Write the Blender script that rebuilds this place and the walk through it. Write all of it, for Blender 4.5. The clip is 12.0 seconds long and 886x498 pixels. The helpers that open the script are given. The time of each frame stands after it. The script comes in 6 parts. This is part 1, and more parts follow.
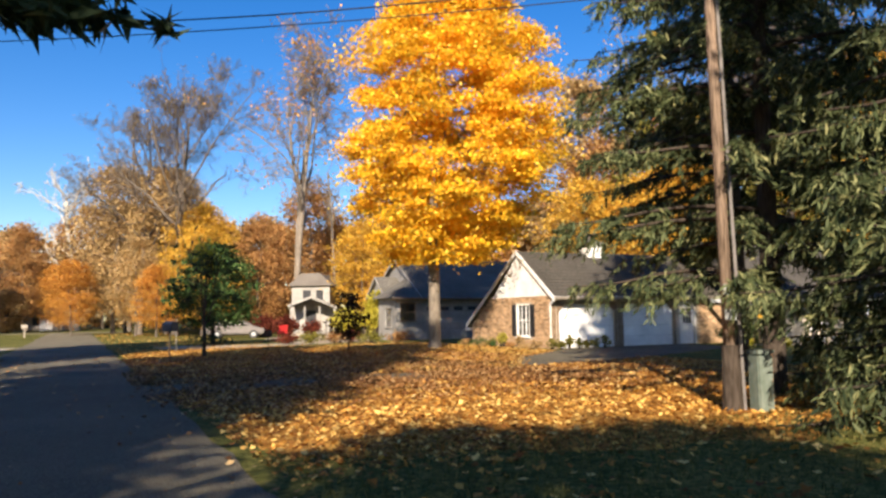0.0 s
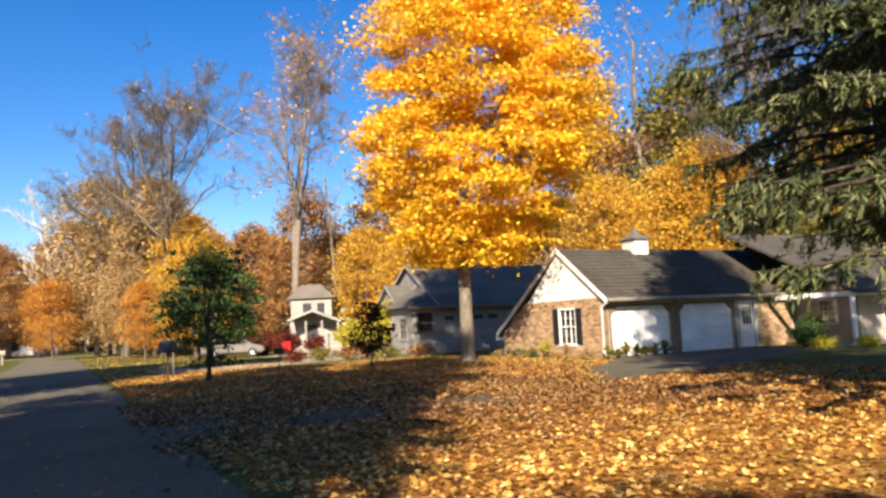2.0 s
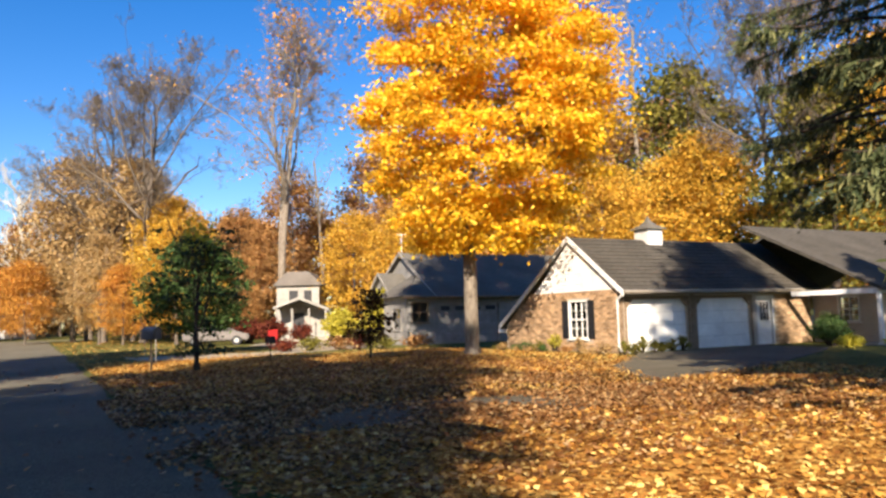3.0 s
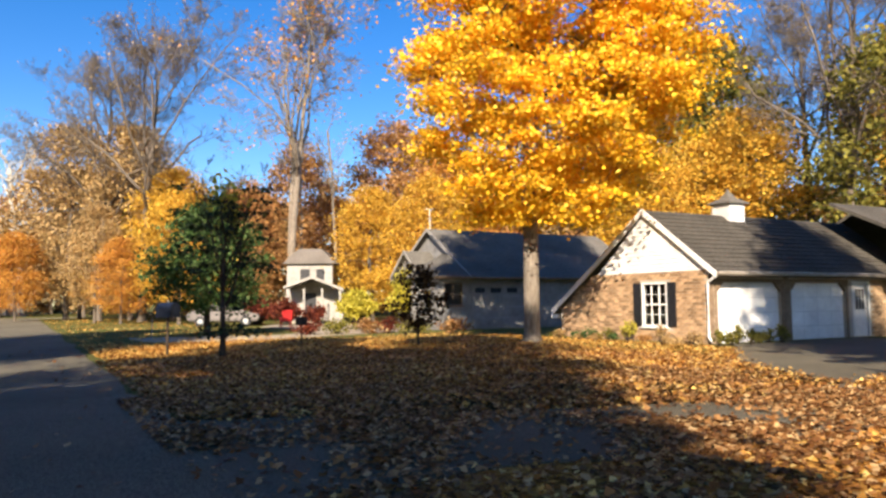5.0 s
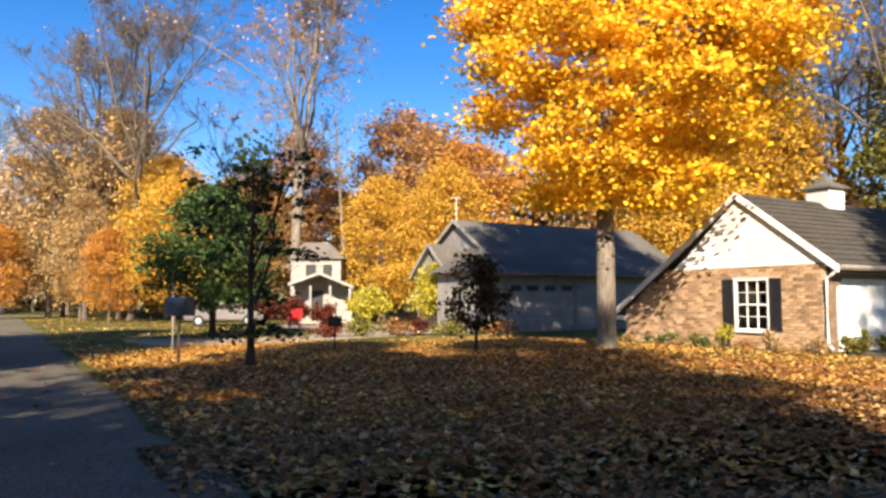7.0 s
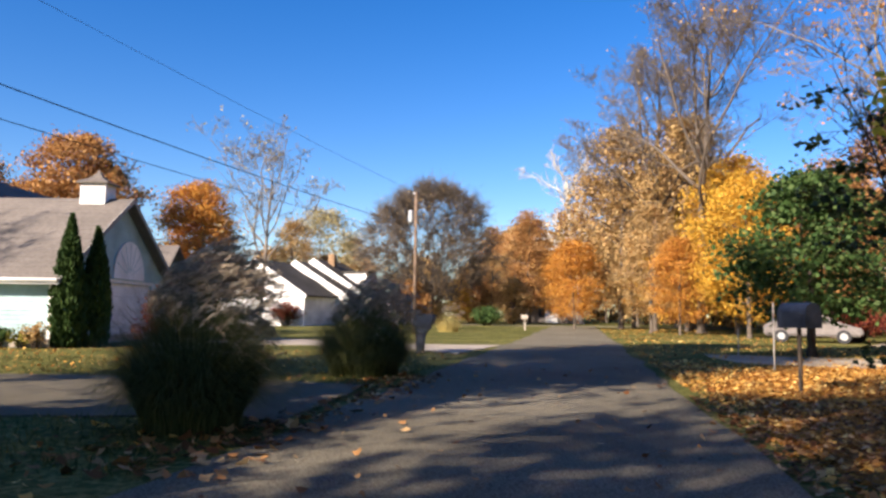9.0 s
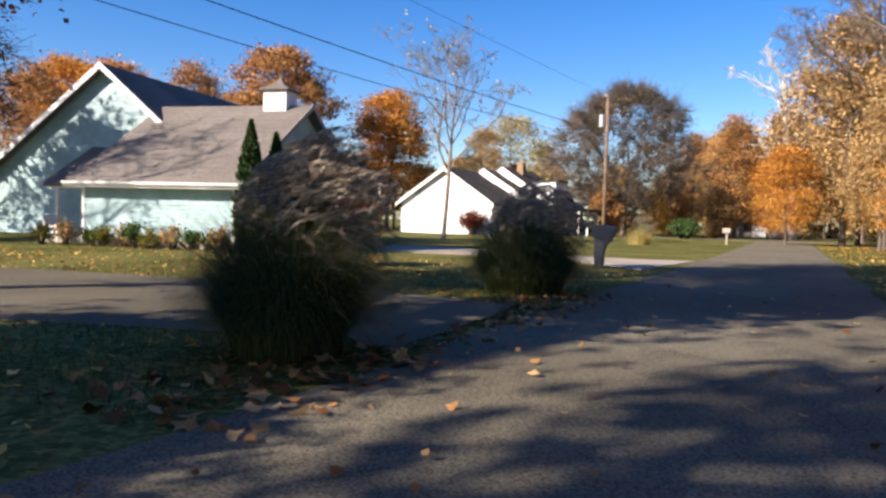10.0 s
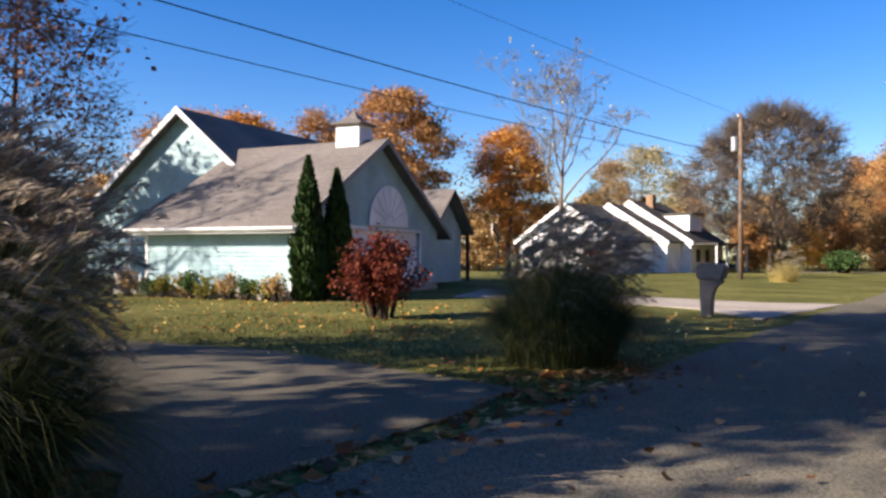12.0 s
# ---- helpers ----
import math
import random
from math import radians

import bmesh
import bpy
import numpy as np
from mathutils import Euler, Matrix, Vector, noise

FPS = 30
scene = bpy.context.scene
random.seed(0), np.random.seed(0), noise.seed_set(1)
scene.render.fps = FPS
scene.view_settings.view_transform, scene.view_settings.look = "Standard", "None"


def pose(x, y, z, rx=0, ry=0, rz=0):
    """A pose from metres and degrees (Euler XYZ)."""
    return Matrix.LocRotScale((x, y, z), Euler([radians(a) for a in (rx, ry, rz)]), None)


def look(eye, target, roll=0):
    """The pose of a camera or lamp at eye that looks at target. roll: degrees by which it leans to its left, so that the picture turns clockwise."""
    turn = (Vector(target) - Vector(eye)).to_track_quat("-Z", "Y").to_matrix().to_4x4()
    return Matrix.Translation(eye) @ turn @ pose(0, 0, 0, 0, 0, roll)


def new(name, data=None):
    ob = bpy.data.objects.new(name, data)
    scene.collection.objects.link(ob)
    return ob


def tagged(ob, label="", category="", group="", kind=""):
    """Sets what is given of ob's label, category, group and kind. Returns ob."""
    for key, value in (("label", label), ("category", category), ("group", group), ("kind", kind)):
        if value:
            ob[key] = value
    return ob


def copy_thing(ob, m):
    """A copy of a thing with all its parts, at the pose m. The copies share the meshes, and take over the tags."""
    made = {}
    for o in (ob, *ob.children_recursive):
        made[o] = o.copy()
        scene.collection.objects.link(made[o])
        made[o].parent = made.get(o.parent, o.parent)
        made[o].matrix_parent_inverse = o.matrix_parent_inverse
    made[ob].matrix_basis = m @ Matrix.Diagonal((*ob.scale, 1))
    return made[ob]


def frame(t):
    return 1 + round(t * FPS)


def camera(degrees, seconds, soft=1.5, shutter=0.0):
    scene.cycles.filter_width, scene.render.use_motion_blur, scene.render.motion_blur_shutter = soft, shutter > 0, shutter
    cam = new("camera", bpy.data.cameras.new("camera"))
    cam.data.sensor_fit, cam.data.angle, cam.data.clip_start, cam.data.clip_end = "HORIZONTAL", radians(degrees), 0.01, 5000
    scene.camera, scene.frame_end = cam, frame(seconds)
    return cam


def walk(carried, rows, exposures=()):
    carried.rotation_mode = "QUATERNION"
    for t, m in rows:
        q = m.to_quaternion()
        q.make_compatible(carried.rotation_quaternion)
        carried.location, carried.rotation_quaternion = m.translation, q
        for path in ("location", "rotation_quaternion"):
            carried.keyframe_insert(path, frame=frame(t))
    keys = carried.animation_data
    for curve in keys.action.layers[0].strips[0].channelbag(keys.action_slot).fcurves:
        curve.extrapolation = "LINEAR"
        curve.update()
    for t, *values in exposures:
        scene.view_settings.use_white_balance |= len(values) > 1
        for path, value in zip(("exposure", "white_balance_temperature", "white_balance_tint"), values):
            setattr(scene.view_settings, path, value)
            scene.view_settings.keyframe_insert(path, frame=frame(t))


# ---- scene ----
cam = camera(60.4, 12.0, soft=2.7)
PATH = [
    (0, (1.441, 0.301, 1.584), (1.381, 2.292, 1.758), -0.8),
    (0.5, (0.921, 1.385, 1.568), (0.927, 3.383, 1.657), -1.3),
    (1, (0.322, 2.392, 1.581), (0.348, 4.388, 1.704), -0.9),
    (1.5, (-0.233, 3.493, 1.568), (-0.297, 5.482, 1.765), -1.7),
    (2, (-0.743, 4.566, 1.563), (-0.76, 6.556, 1.765), -2.7),
    (2.5, (-1.241, 5.589, 1.562), (-1.231, 7.58, 1.755), -2.2),
    (4.5, (-3.489, 9.718, 1.478), (-3.416, 11.711, 1.62), -0.8),
    (5, (-4.033, 10.781, 1.447), (-3.979, 12.776, 1.586), -0.5),
    (5.5, (-4.523, 11.894, 1.436), (-4.425, 13.888, 1.553), -0.5),
    (6, (-5.044, 13.01, 1.382), (-4.942, 15.006, 1.46), -1.3),
    (6.5, (-5.541, 14.098, 1.376), (-5.393, 16.086, 1.529), -0.0),
    (6.7, (-5.753, 14.526, 1.381), (-5.604, 16.515, 1.525), -0.1),
    (8.3, (-7.652, 17.754, 1.214), (-8.446, 19.583, 1.378), -0.2),
    (8.5, (-7.828, 18.093, 1.211), (-8.751, 19.86, 1.378), -0.8),
    (9, (-8.169, 18.886, 1.25), (-9.387, 20.463, 1.42), 0.6),
    (9.5, (-8.585, 19.774, 1.252), (-10.102, 21.077, 1.28), 0.2),
    (10, (-9.006, 20.655, 1.264), (-10.583, 21.882, 1.188), 1.6),
    (10.5, (-9.41, 21.552, 1.269), (-11.113, 22.6, 1.236), 0.8),
    (11, (-9.85, 22.495, 1.334), (-11.615, 23.435, 1.337), -0.1),
    (11.5, (-10.33, 23.393, 1.367), (-12.095, 24.335, 1.363), 0.2),
    (12, (-10.81, 24.323, 1.358), (-12.588, 25.24, 1.38), 0.2),
]
walk(cam, [(t, look(eye, target, roll)) for t, eye, target, roll in PATH], exposures=[(0.0, 1.22, 6450, 14), (2.5, 1.32, 6450, 14), (6.7, 1.38, 6450, 14), (8.5, 1.38, 6350, 19), (10.0, 1.27, 6150, 19), (12.0, 1.30, 6050, 19)])

# ---- light ----
SUN_AZ, SUN_EL = (-0.10, -0.995), 29.0          # horizontal way to the sun, its height in degrees
world = bpy.data.worlds.new("world")
scene.world = world
world.use_nodes = True
wn = world.node_tree.nodes
sky = wn.new("ShaderNodeTexSky")
sky.sky_type, sky.sun_disc = "NISHITA", False
sky.sun_elevation, sky.sun_rotation = radians(SUN_EL), math.atan2(SUN_AZ[0], SUN_AZ[1])
sky.air_density, sky.dust_density, sky.ozone_density = 1.0, 0.3, 2.5
wn["Background"].inputs["Strength"].default_value = 0.070
deep = wn.new("ShaderNodeHueSaturation")
deep.inputs["Saturation"].default_value, deep.inputs["Hue"].default_value = 1.42, 0.510
world.node_tree.links.new(sky.outputs[0], deep.inputs["Color"])
world.node_tree.links.new(deep.outputs[0], wn["Background"].inputs["Color"])
sun = new("sun", bpy.data.lights.new("sun", "SUN"))
sun.data.energy, sun.data.angle, sun.data.color = 5.0, radians(0.53), (1.0, 0.87, 0.68)
ce = math.cos(radians(SUN_EL))
sun.matrix_world = look((0, 0, 60), (-SUN_AZ[0] * ce, -SUN_AZ[1] * ce, 60 - math.sin(radians(SUN_EL))))

# ---- materials ----
def nodes_of(name):
    m = bpy.data.materials.new(name)
    m.use_nodes = True
    return m, m.node_tree.nodes, m.node_tree.links


def ramp(nt, stops):
    r = nt.new("ShaderNodeValToRGB")
    el = r.color_ramp.elements
    while len(el) < len(stops):
        el.new(0.5)
    for e, (p, c) in zip(el, stops):
        e.position, e.color = p, (*c, 1)
    return r


def noise_tex(nt, lk, co, scale, detail=4, stretch=(1, 1, 1)):
    mp = nt.new("ShaderNodeMapping")
    mp.inputs["Scale"].default_value = stretch
    lk.new(co, mp.inputs["Vector"])
    n = nt.new("ShaderNodeTexNoise")
    n.inputs["Scale"].default_value, n.inputs["Detail"].default_value = scale, detail
    lk.new(mp.outputs[0], n.inputs["Vector"])
    return n


def surf(name, dark, light, scale=8, rough=0.8, bump=0.25, fine=60, big=0.35, metal=0.0, stretch=(1, 1, 1), vary=0.0):
    """A surface in two tones: grain, fine relief and slow stains; vary: difference between pieces."""
    m, nt, lk = nodes_of(name)
    b = nt["Principled BSDF"]
    b.inputs["Roughness"].default_value, b.inputs["Metallic"].default_value = rough, metal
    b.inputs["Specular IOR Level"].default_value = 0.08 if rough > 0.85 else 0.4
    co = nt.new("ShaderNodeTexCoord").outputs["Object"]
    n1, n2, n3 = noise_tex(nt, lk, co, scale, 5, stretch), noise_tex(nt, lk, co, big, 3), noise_tex(nt, lk, co, fine, 3, stretch)
    r = ramp(nt, [(0.3, dark), (0.7, light)])
    lk.new(n1.outputs["Fac"], r.inputs[0])
    hsv = nt.new("ShaderNodeHueSaturation")
    lk.new(r.outputs[0], hsv.inputs["Color"])
    mr = nt.new("ShaderNodeMapRange")
    mr.inputs["From Min"].default_value, mr.inputs["From Max"].default_value = 0.3, 0.7
    mr.inputs["To Min"].default_value, mr.inputs["To Max"].default_value = 0.8, 1.15
    lk.new(n2.outputs["Fac"], mr.inputs["Value"])
    last = mr.outputs[0]
    if vary:
        oi, ge = nt.new("ShaderNodeObjectInfo"), nt.new("ShaderNodeNewGeometry")
        ad = nt.new("ShaderNodeMath")
        lk.new(oi.outputs["Random"], ad.inputs[0]), lk.new(ge.outputs["Random Per Island"], ad.inputs[1])
        fr = nt.new("ShaderNodeMath")
        fr.operation = "FRACT"
        lk.new(ad.outputs[0], fr.inputs[0])
        m2 = nt.new("ShaderNodeMapRange")
        m2.inputs["To Min"].default_value, m2.inputs["To Max"].default_value = 1 - vary, 1 + vary
        lk.new(fr.outputs[0], m2.inputs["Value"])
        mu = nt.new("ShaderNodeMath")
        mu.operation = "MULTIPLY"
        lk.new(last, mu.inputs[0]), lk.new(m2.outputs[0], mu.inputs[1])
        last = mu.outputs[0]
    lk.new(last, hsv.inputs["Value"])
    lk.new(hsv.outputs[0], b.inputs["Base Color"])
    bp = nt.new("ShaderNodeBump")
    bp.inputs["Strength"].default_value, bp.inputs["Distance"].default_value = bump, 0.02
    lk.new(n3.outputs["Fac"], bp.inputs["Height"])
    lk.new(bp.outputs[0], b.inputs["Normal"])
    return m


def leafy(name, stops, glow=0.45, rough=0.6):
    """Leaves: each of its own tone, letting light through."""
    m, nt, lk = nodes_of(name)
    b, out = nt["Principled BSDF"], nt["Material Output"]
    b.inputs["Roughness"].default_value, b.inputs["Specular IOR Level"].default_value = rough, 0.15
    ge = nt.new("ShaderNodeNewGeometry")
    r = ramp(nt, stops)
    lk.new(ge.outputs["Random Per Island"], r.inputs[0])
    co = nt.new("ShaderNodeTexCoord").outputs["Object"]
    n = noise_tex(nt, lk, co, 0.5, 3)
    mr = nt.new("ShaderNodeMapRange")
    mr.inputs["From Min"].default_value, mr.inputs["From Max"].default_value = 0.3, 0.7
    mr.inputs["To Min"].default_value, mr.inputs["To Max"].default_value = 0.75, 1.15
    lk.new(n.outputs["Fac"], mr.inputs["Value"])
    hsv = nt.new("ShaderNodeHueSaturation")
    lk.new(mr.outputs[0], hsv.inputs["Value"]), lk.new(r.outputs[0], hsv.inputs["Color"])
    tr, mx = nt.new("ShaderNodeBsdfTranslucent"), nt.new("ShaderNodeMixShader")
    lk.new(hsv.outputs[0], b.inputs["Base Color"]), lk.new(hsv.outputs[0], tr.inputs["Color"])
    mx.inputs[0].default_value = glow
    lk.new(b.outputs[0], mx.inputs[1]), lk.new(tr.outputs[0], mx.inputs[2])
    lk.new(mx.outputs[0], out.inputs["Surface"])
    return m


def ground_mat(name, low, mid, high, cell, big=0.25, bump=0.6, rough=0.95):
    """Ground cover: small cells of three tones, broken up by slow noise."""
    m, nt, lk = nodes_of(name)
    b = nt["Principled BSDF"]
    b.inputs["Roughness"].default_value, b.inputs["Specular IOR Level"].default_value = rough, 0.05
    co = nt.new("ShaderNodeTexCoord").outputs["Object"]
    v = nt.new("ShaderNodeTexVoronoi")
    v.inputs["Scale"].default_value = cell
    wob = noise_tex(nt, lk, co, cell * 0.7, 4)
    mixv = nt.new("ShaderNodeVectorMath")
    mixv.operation = "MULTIPLY_ADD"
    mixv.inputs[1].default_value = (0.12, 0.12, 0.12)
    lk.new(wob.outputs["Color"], mixv.inputs[0]), lk.new(co, mixv.inputs[2])
    lk.new(mixv.outputs[0], v.inputs["Vector"])
    n = noise_tex(nt, lk, co, big, 6)
    sep = nt.new("ShaderNodeSeparateColor")
    lk.new(v.outputs["Color"], sep.inputs[0])
    add = nt.new("ShaderNodeMath")
    add.operation = "MULTIPLY_ADD"
    add.inputs[1].default_value = 0.55
    lk.new(sep.outputs[0], add.inputs[0])
    sub = nt.new("ShaderNodeMath")
    sub.operation = "SUBTRACT"
    sub.inputs[1].default_value = 0.28
    lk.new(n.outputs["Fac"], sub.inputs[0]), lk.new(sub.outputs[0], add.inputs[2])
    r = ramp(nt, [(0.1, low), (0.5, mid), (0.85, high)])
    lk.new(add.outputs[0], r.inputs[0])
    lk.new(r.outputs[0], b.inputs["Base Color"])
    bp = nt.new("ShaderNodeBump")
    bp.inputs["Strength"].default_value, bp.inputs["Distance"].default_value = bump, 0.05
    lk.new(wob.outputs["Fac"], bp.inputs["Height"])
    lk.new(bp.outputs[0], b.inputs["Normal"])
    return m


def glass_mat(name):
    m, nt, lk = nodes_of(name)
    b = nt["Principled BSDF"]
    b.inputs["Base Color"].default_value = (0.75, 0.8, 0.82, 1)
    b.inputs["Roughness"].default_value, b.inputs["Transmission Weight"].default_value = 0.03, 1.0
    return m


GRASS = ground_mat("lawn", (0.04, 0.045, 0.012), (0.10, 0.105, 0.027), (0.24, 0.20, 0.065), 16, 0.3)
LITTER = ground_mat("leaf_litter", (0.085, 0.030, 0.007), (0.30, 0.135, 0.028), (0.60, 0.34, 0.08), 13, 0.35)
ASPHALT = surf("asphalt", (0.058, 0.051, 0.035), (0.275, 0.245, 0.175), 55, 0.9, 0.8, 130, 0.3)
DRIVE = surf("worn_asphalt", (0.056, 0.049, 0.034), (0.215, 0.19, 0.135), 45, 0.9, 0.6, 120, 0.4)
CONCRETE = surf("concrete", (0.30, 0.26, 0.21), (0.42, 0.37, 0.30), 9, 0.9, 0.3, 90, 0.5)
GRAVEL = surf("gravel", (0.31, 0.255, 0.18), (0.47, 0.395, 0.29), 30, 0.95, 0.8, 60, 0.6)
BRICK = surf("brick", (0.29, 0.175, 0.095), (0.52, 0.355, 0.21), 22, 0.9, 0.4, 90, 0.9, vary=0.42)
MORTAR = surf("mortar", (0.40, 0.34, 0.26), (0.52, 0.46, 0.38), 20, 0.95, 0.4, 80, 0.8)
WHITE = surf("white_paint", (0.74, 0.73, 0.70), (0.84, 0.83, 0.80), 6, 0.5, 0.08, 40, 0.7)
SIDING_W = surf("white_siding", (0.72, 0.71, 0.68), (0.82, 0.81, 0.79), 4, 0.55, 0.08, 40, 0.8, vary=0.03)
# white darkened to put the porch house's shade into its colour; dull trim shares it
DIM_WHITE = surf("dimmed_white", (0.27, 0.25, 0.22), (0.37, 0.35, 0.31), 5, 0.7, 0.15, 40, 0.8)
SIDING_T = surf("mint_siding", (0.29, 0.43, 0.44), (0.35, 0.50, 0.505), 4, 0.6, 0.08, 40, 0.8, vary=0.03)
SIDING_G = surf("grey_siding", (0.21, 0.20, 0.185), (0.29, 0.28, 0.26), 4, 0.6, 0.08, 40, 0.8, vary=0.03)
ROOF_D = surf("dark_shingle", (0.050, 0.045, 0.037), (0.115, 0.104, 0.088), 14, 0.95, 0.6, 50, 0.5, stretch=(0.5, 1.6, 1.6))
ROOF_B = surf("brown_shingle", (0.13, 0.115, 0.10), (0.22, 0.195, 0.17), 14, 0.95, 0.6, 50, 0.5, stretch=(0.5, 1.6, 1.6))
ROOF_G = surf("grey_shingle", (0.085, 0.078, 0.066), (0.17, 0.157, 0.135), 14, 0.95, 0.6, 50, 0.5, stretch=(0.5, 1.6, 1.6))
BLACK = surf("black_paint", (0.012, 0.012, 0.014), (0.025, 0.025, 0.028), 8, 0.45, 0.1)
NAVY = surf("navy_metal", (0.010, 0.013, 0.022), (0.022, 0.028, 0.045), 8, 0.4, 0.08, metal=0.3)
TAUPE = surf("taupe_plastic", (0.13, 0.115, 0.105), (0.19, 0.17, 0.155), 7, 0.65, 0.2)
METAL = surf("galvanised", (0.30, 0.31, 0.31), (0.45, 0.46, 0.46), 8, 0.45, 0.1, metal=0.7)
GREENBOX = surf("green_enamel", (0.10, 0.13, 0.10), (0.17, 0.20, 0.165), 9, 0.6, 0.15)
POLEWOOD = surf("weathered_pole", (0.07, 0.048, 0.034), (0.33, 0.235, 0.165), 6, 0.9, 0.6, 40, 0.6, stretch=(6, 6, 0.4))
BARK = surf("grey_bark", (0.13, 0.105, 0.08), (0.30, 0.255, 0.20), 7, 0.95, 0.9, 30, 0.6, stretch=(3, 3, 0.5))
BARK_M = surf("brown_bark", (0.075, 0.06, 0.047), (0.20, 0.165, 0.13), 7, 0.95, 0.9, 30, 0.6, stretch=(3, 3, 0.5))
BARK_D = surf("dark_bark", (0.035, 0.027, 0.02), (0.09, 0.07, 0.055), 8, 0.95, 0.8, 30, 0.6, stretch=(3, 3, 0.5))
BARK_W = surf("white_bark", (0.36, 0.33, 0.28), (0.60, 0.57, 0.50), 4, 0.9, 0.4, 30, 0.6)
RED = surf("red_plastic", (0.45, 0.02, 0.02), (0.58, 0.04, 0.04), 5, 0.5, 0.1)
ORANGE_P = surf("cut_wood", (0.50, 0.22, 0.08), (0.65, 0.34, 0.14), 6, 0.8, 0.3)
TRIM_B = surf("brown_trim", (0.15, 0.10, 0.06), (0.27, 0.19, 0.12), 7, 0.75, 0.25)
EAVE_T = surf("tan_metal", (0.26, 0.22, 0.17), (0.36, 0.31, 0.25), 6, 0.55, 0.1)
GLASS = glass_mat("window_glass")
WIRE = surf("cable", (0.012, 0.012, 0.012), (0.02, 0.02, 0.02), 8, 0.7, 0.1)
MAPLE = leafy("yellow_maple_leaves", [(0.0, (0.80, 0.385, 0.015)), (0.35, (0.91, 0.535, 0.022)), (0.75, (0.95, 0.635, 0.038)), (1.0, (0.965, 0.735, 0.11))], 0.38)
ORANGE = leafy("orange_leaves", [(0.0, (0.40, 0.15, 0.03)), (0.5, (0.58, 0.26, 0.045)), (1.0, (0.72, 0.40, 0.08))], 0.3)
RUST = leafy("rust_leaves", [(0.0, (0.25, 0.115, 0.042)), (0.5, (0.43, 0.22, 0.075)), (1.0, (0.58, 0.34, 0.12))], 0.28)
TAN = leafy("tan_leaves", [(0.0, (0.30, 0.18, 0.075)), (0.5, (0.48, 0.31, 0.125)), (1.0, (0.60, 0.43, 0.19))], 0.28)
GOLD = leafy("gold_leaves", [(0.0, (0.50, 0.26, 0.03)), (0.5, (0.68, 0.40, 0.045)), (1.0, (0.80, 0.54, 0.09))], 0.32)
LIME = leafy("yellow_green_leaves", [(0.0, (0.42, 0.38, 0.04)), (0.6, (0.66, 0.58, 0.07)), (1.0, (0.75, 0.66, 0.14))], 0.5)
CRIMSON = leafy("red_leaves", [(0.0, (0.07, 0.016, 0.012)), (0.5, (0.15, 0.032, 0.02)), (1.0, (0.27, 0.08, 0.035))], 0.4)
OXBLOOD = leafy("dull_red_brown_leaves", [(0.0, (0.05, 0.022, 0.016)), (0.6, (0.12, 0.052, 0.034)), (1.0, (0.24, 0.12, 0.065))], 0.3)
DUSK = leafy("purple_brown_leaves", [(0.0, (0.025, 0.018, 0.010)), (0.6, (0.06, 0.035, 0.018)), (1.0, (0.14, 0.085, 0.03))], 0.3)
PALE = leafy("pale_leaves", [(0.0, (0.30, 0.25, 0.11)), (0.5, (0.48, 0.41, 0.20)), (1.0, (0.60, 0.52, 0.28))], 0.4)
GREEN = leafy("green_leaves", [(0.0, (0.035, 0.075, 0.02)), (0.6, (0.07, 0.13, 0.035)), (1.0, (0.13, 0.19, 0.06))], 0.3)
GREEN_D = leafy("dark_green_leaves", [(0.0, (0.014, 0.026, 0.012)), (0.6, (0.03, 0.05, 0.02)), (1.0, (0.07, 0.09, 0.03))], 0.2)
OLIVE = leafy("olive_leaves", [(0.0, (0.10, 0.10, 0.02)), (0.6, (0.22, 0.20, 0.04)), (1.0, (0.42, 0.36, 0.07))], 0.4)
NEEDLE = leafy("spruce_needles", [(0.0, (0.022, 0.034, 0.014)), (0.5, (0.07, 0.088, 0.036)), (0.85, (0.15, 0.168, 0.07)), (1.0, (0.27, 0.26, 0.11))], 0.16)
PINE = leafy("pine_needles", [(0.0, (0.02, 0.038, 0.02)), (1.0, (0.06, 0.085, 0.04))], 0.15)
CEDAR = leafy("arborvitae_sprays", [(0.0, (0.022, 0.05, 0.012)), (1.0, (0.055, 0.095, 0.025))], 0.15)
BLADE = leafy("tall_grass_blades", [(0.0, (0.055, 0.073, 0.026)), (0.55, (0.10, 0.122, 0.044)), (1.0, (0.26, 0.235, 0.095))], 0.5)
STRAW = leafy("straw_blades", [(0.0, (0.42, 0.33, 0.10)), (1.0, (0.66, 0.55, 0.22))], 0.35)
PLUME = leafy("grass_plumes", [(0.0, (0.20, 0.165, 0.13)), (0.6, (0.38, 0.315, 0.235)), (1.0, (0.72, 0.61, 0.42))], 0.35)
FALLEN = leafy("fallen_leaves", [(0.0, (0.13, 0.045, 0.010)), (0.35, (0.36, 0.155, 0.03)), (0.7, (0.68, 0.37, 0.075)), (1.0, (0.90, 0.66, 0.22))], 0.15)
BROWNLEAF = leafy("brown_fallen_leaves", [(0.0, (0.085, 0.032, 0.010)), (0.4, (0.22, 0.095, 0.028)), (0.75, (0.40, 0.21, 0.075)), (1.0, (0.60, 0.42, 0.20))], 0.2)
TURF = leafy("lawn_blades", [(0.0, (0.035, 0.045, 0.012)), (0.6, (0.095, 0.105, 0.028)), (1.0, (0.25, 0.21, 0.07))], 0.3)

# ---- building blocks ----
AX, UX = (0.887, 0.461), (-0.461, 0.887)         # across the road to its east side, and along it
EDGE = (3.30, 0.30)                               # a point on the road's east edge
ROAD_W = 4.5
HEAD = math.degrees(math.atan2(AX[1], AX[0]))


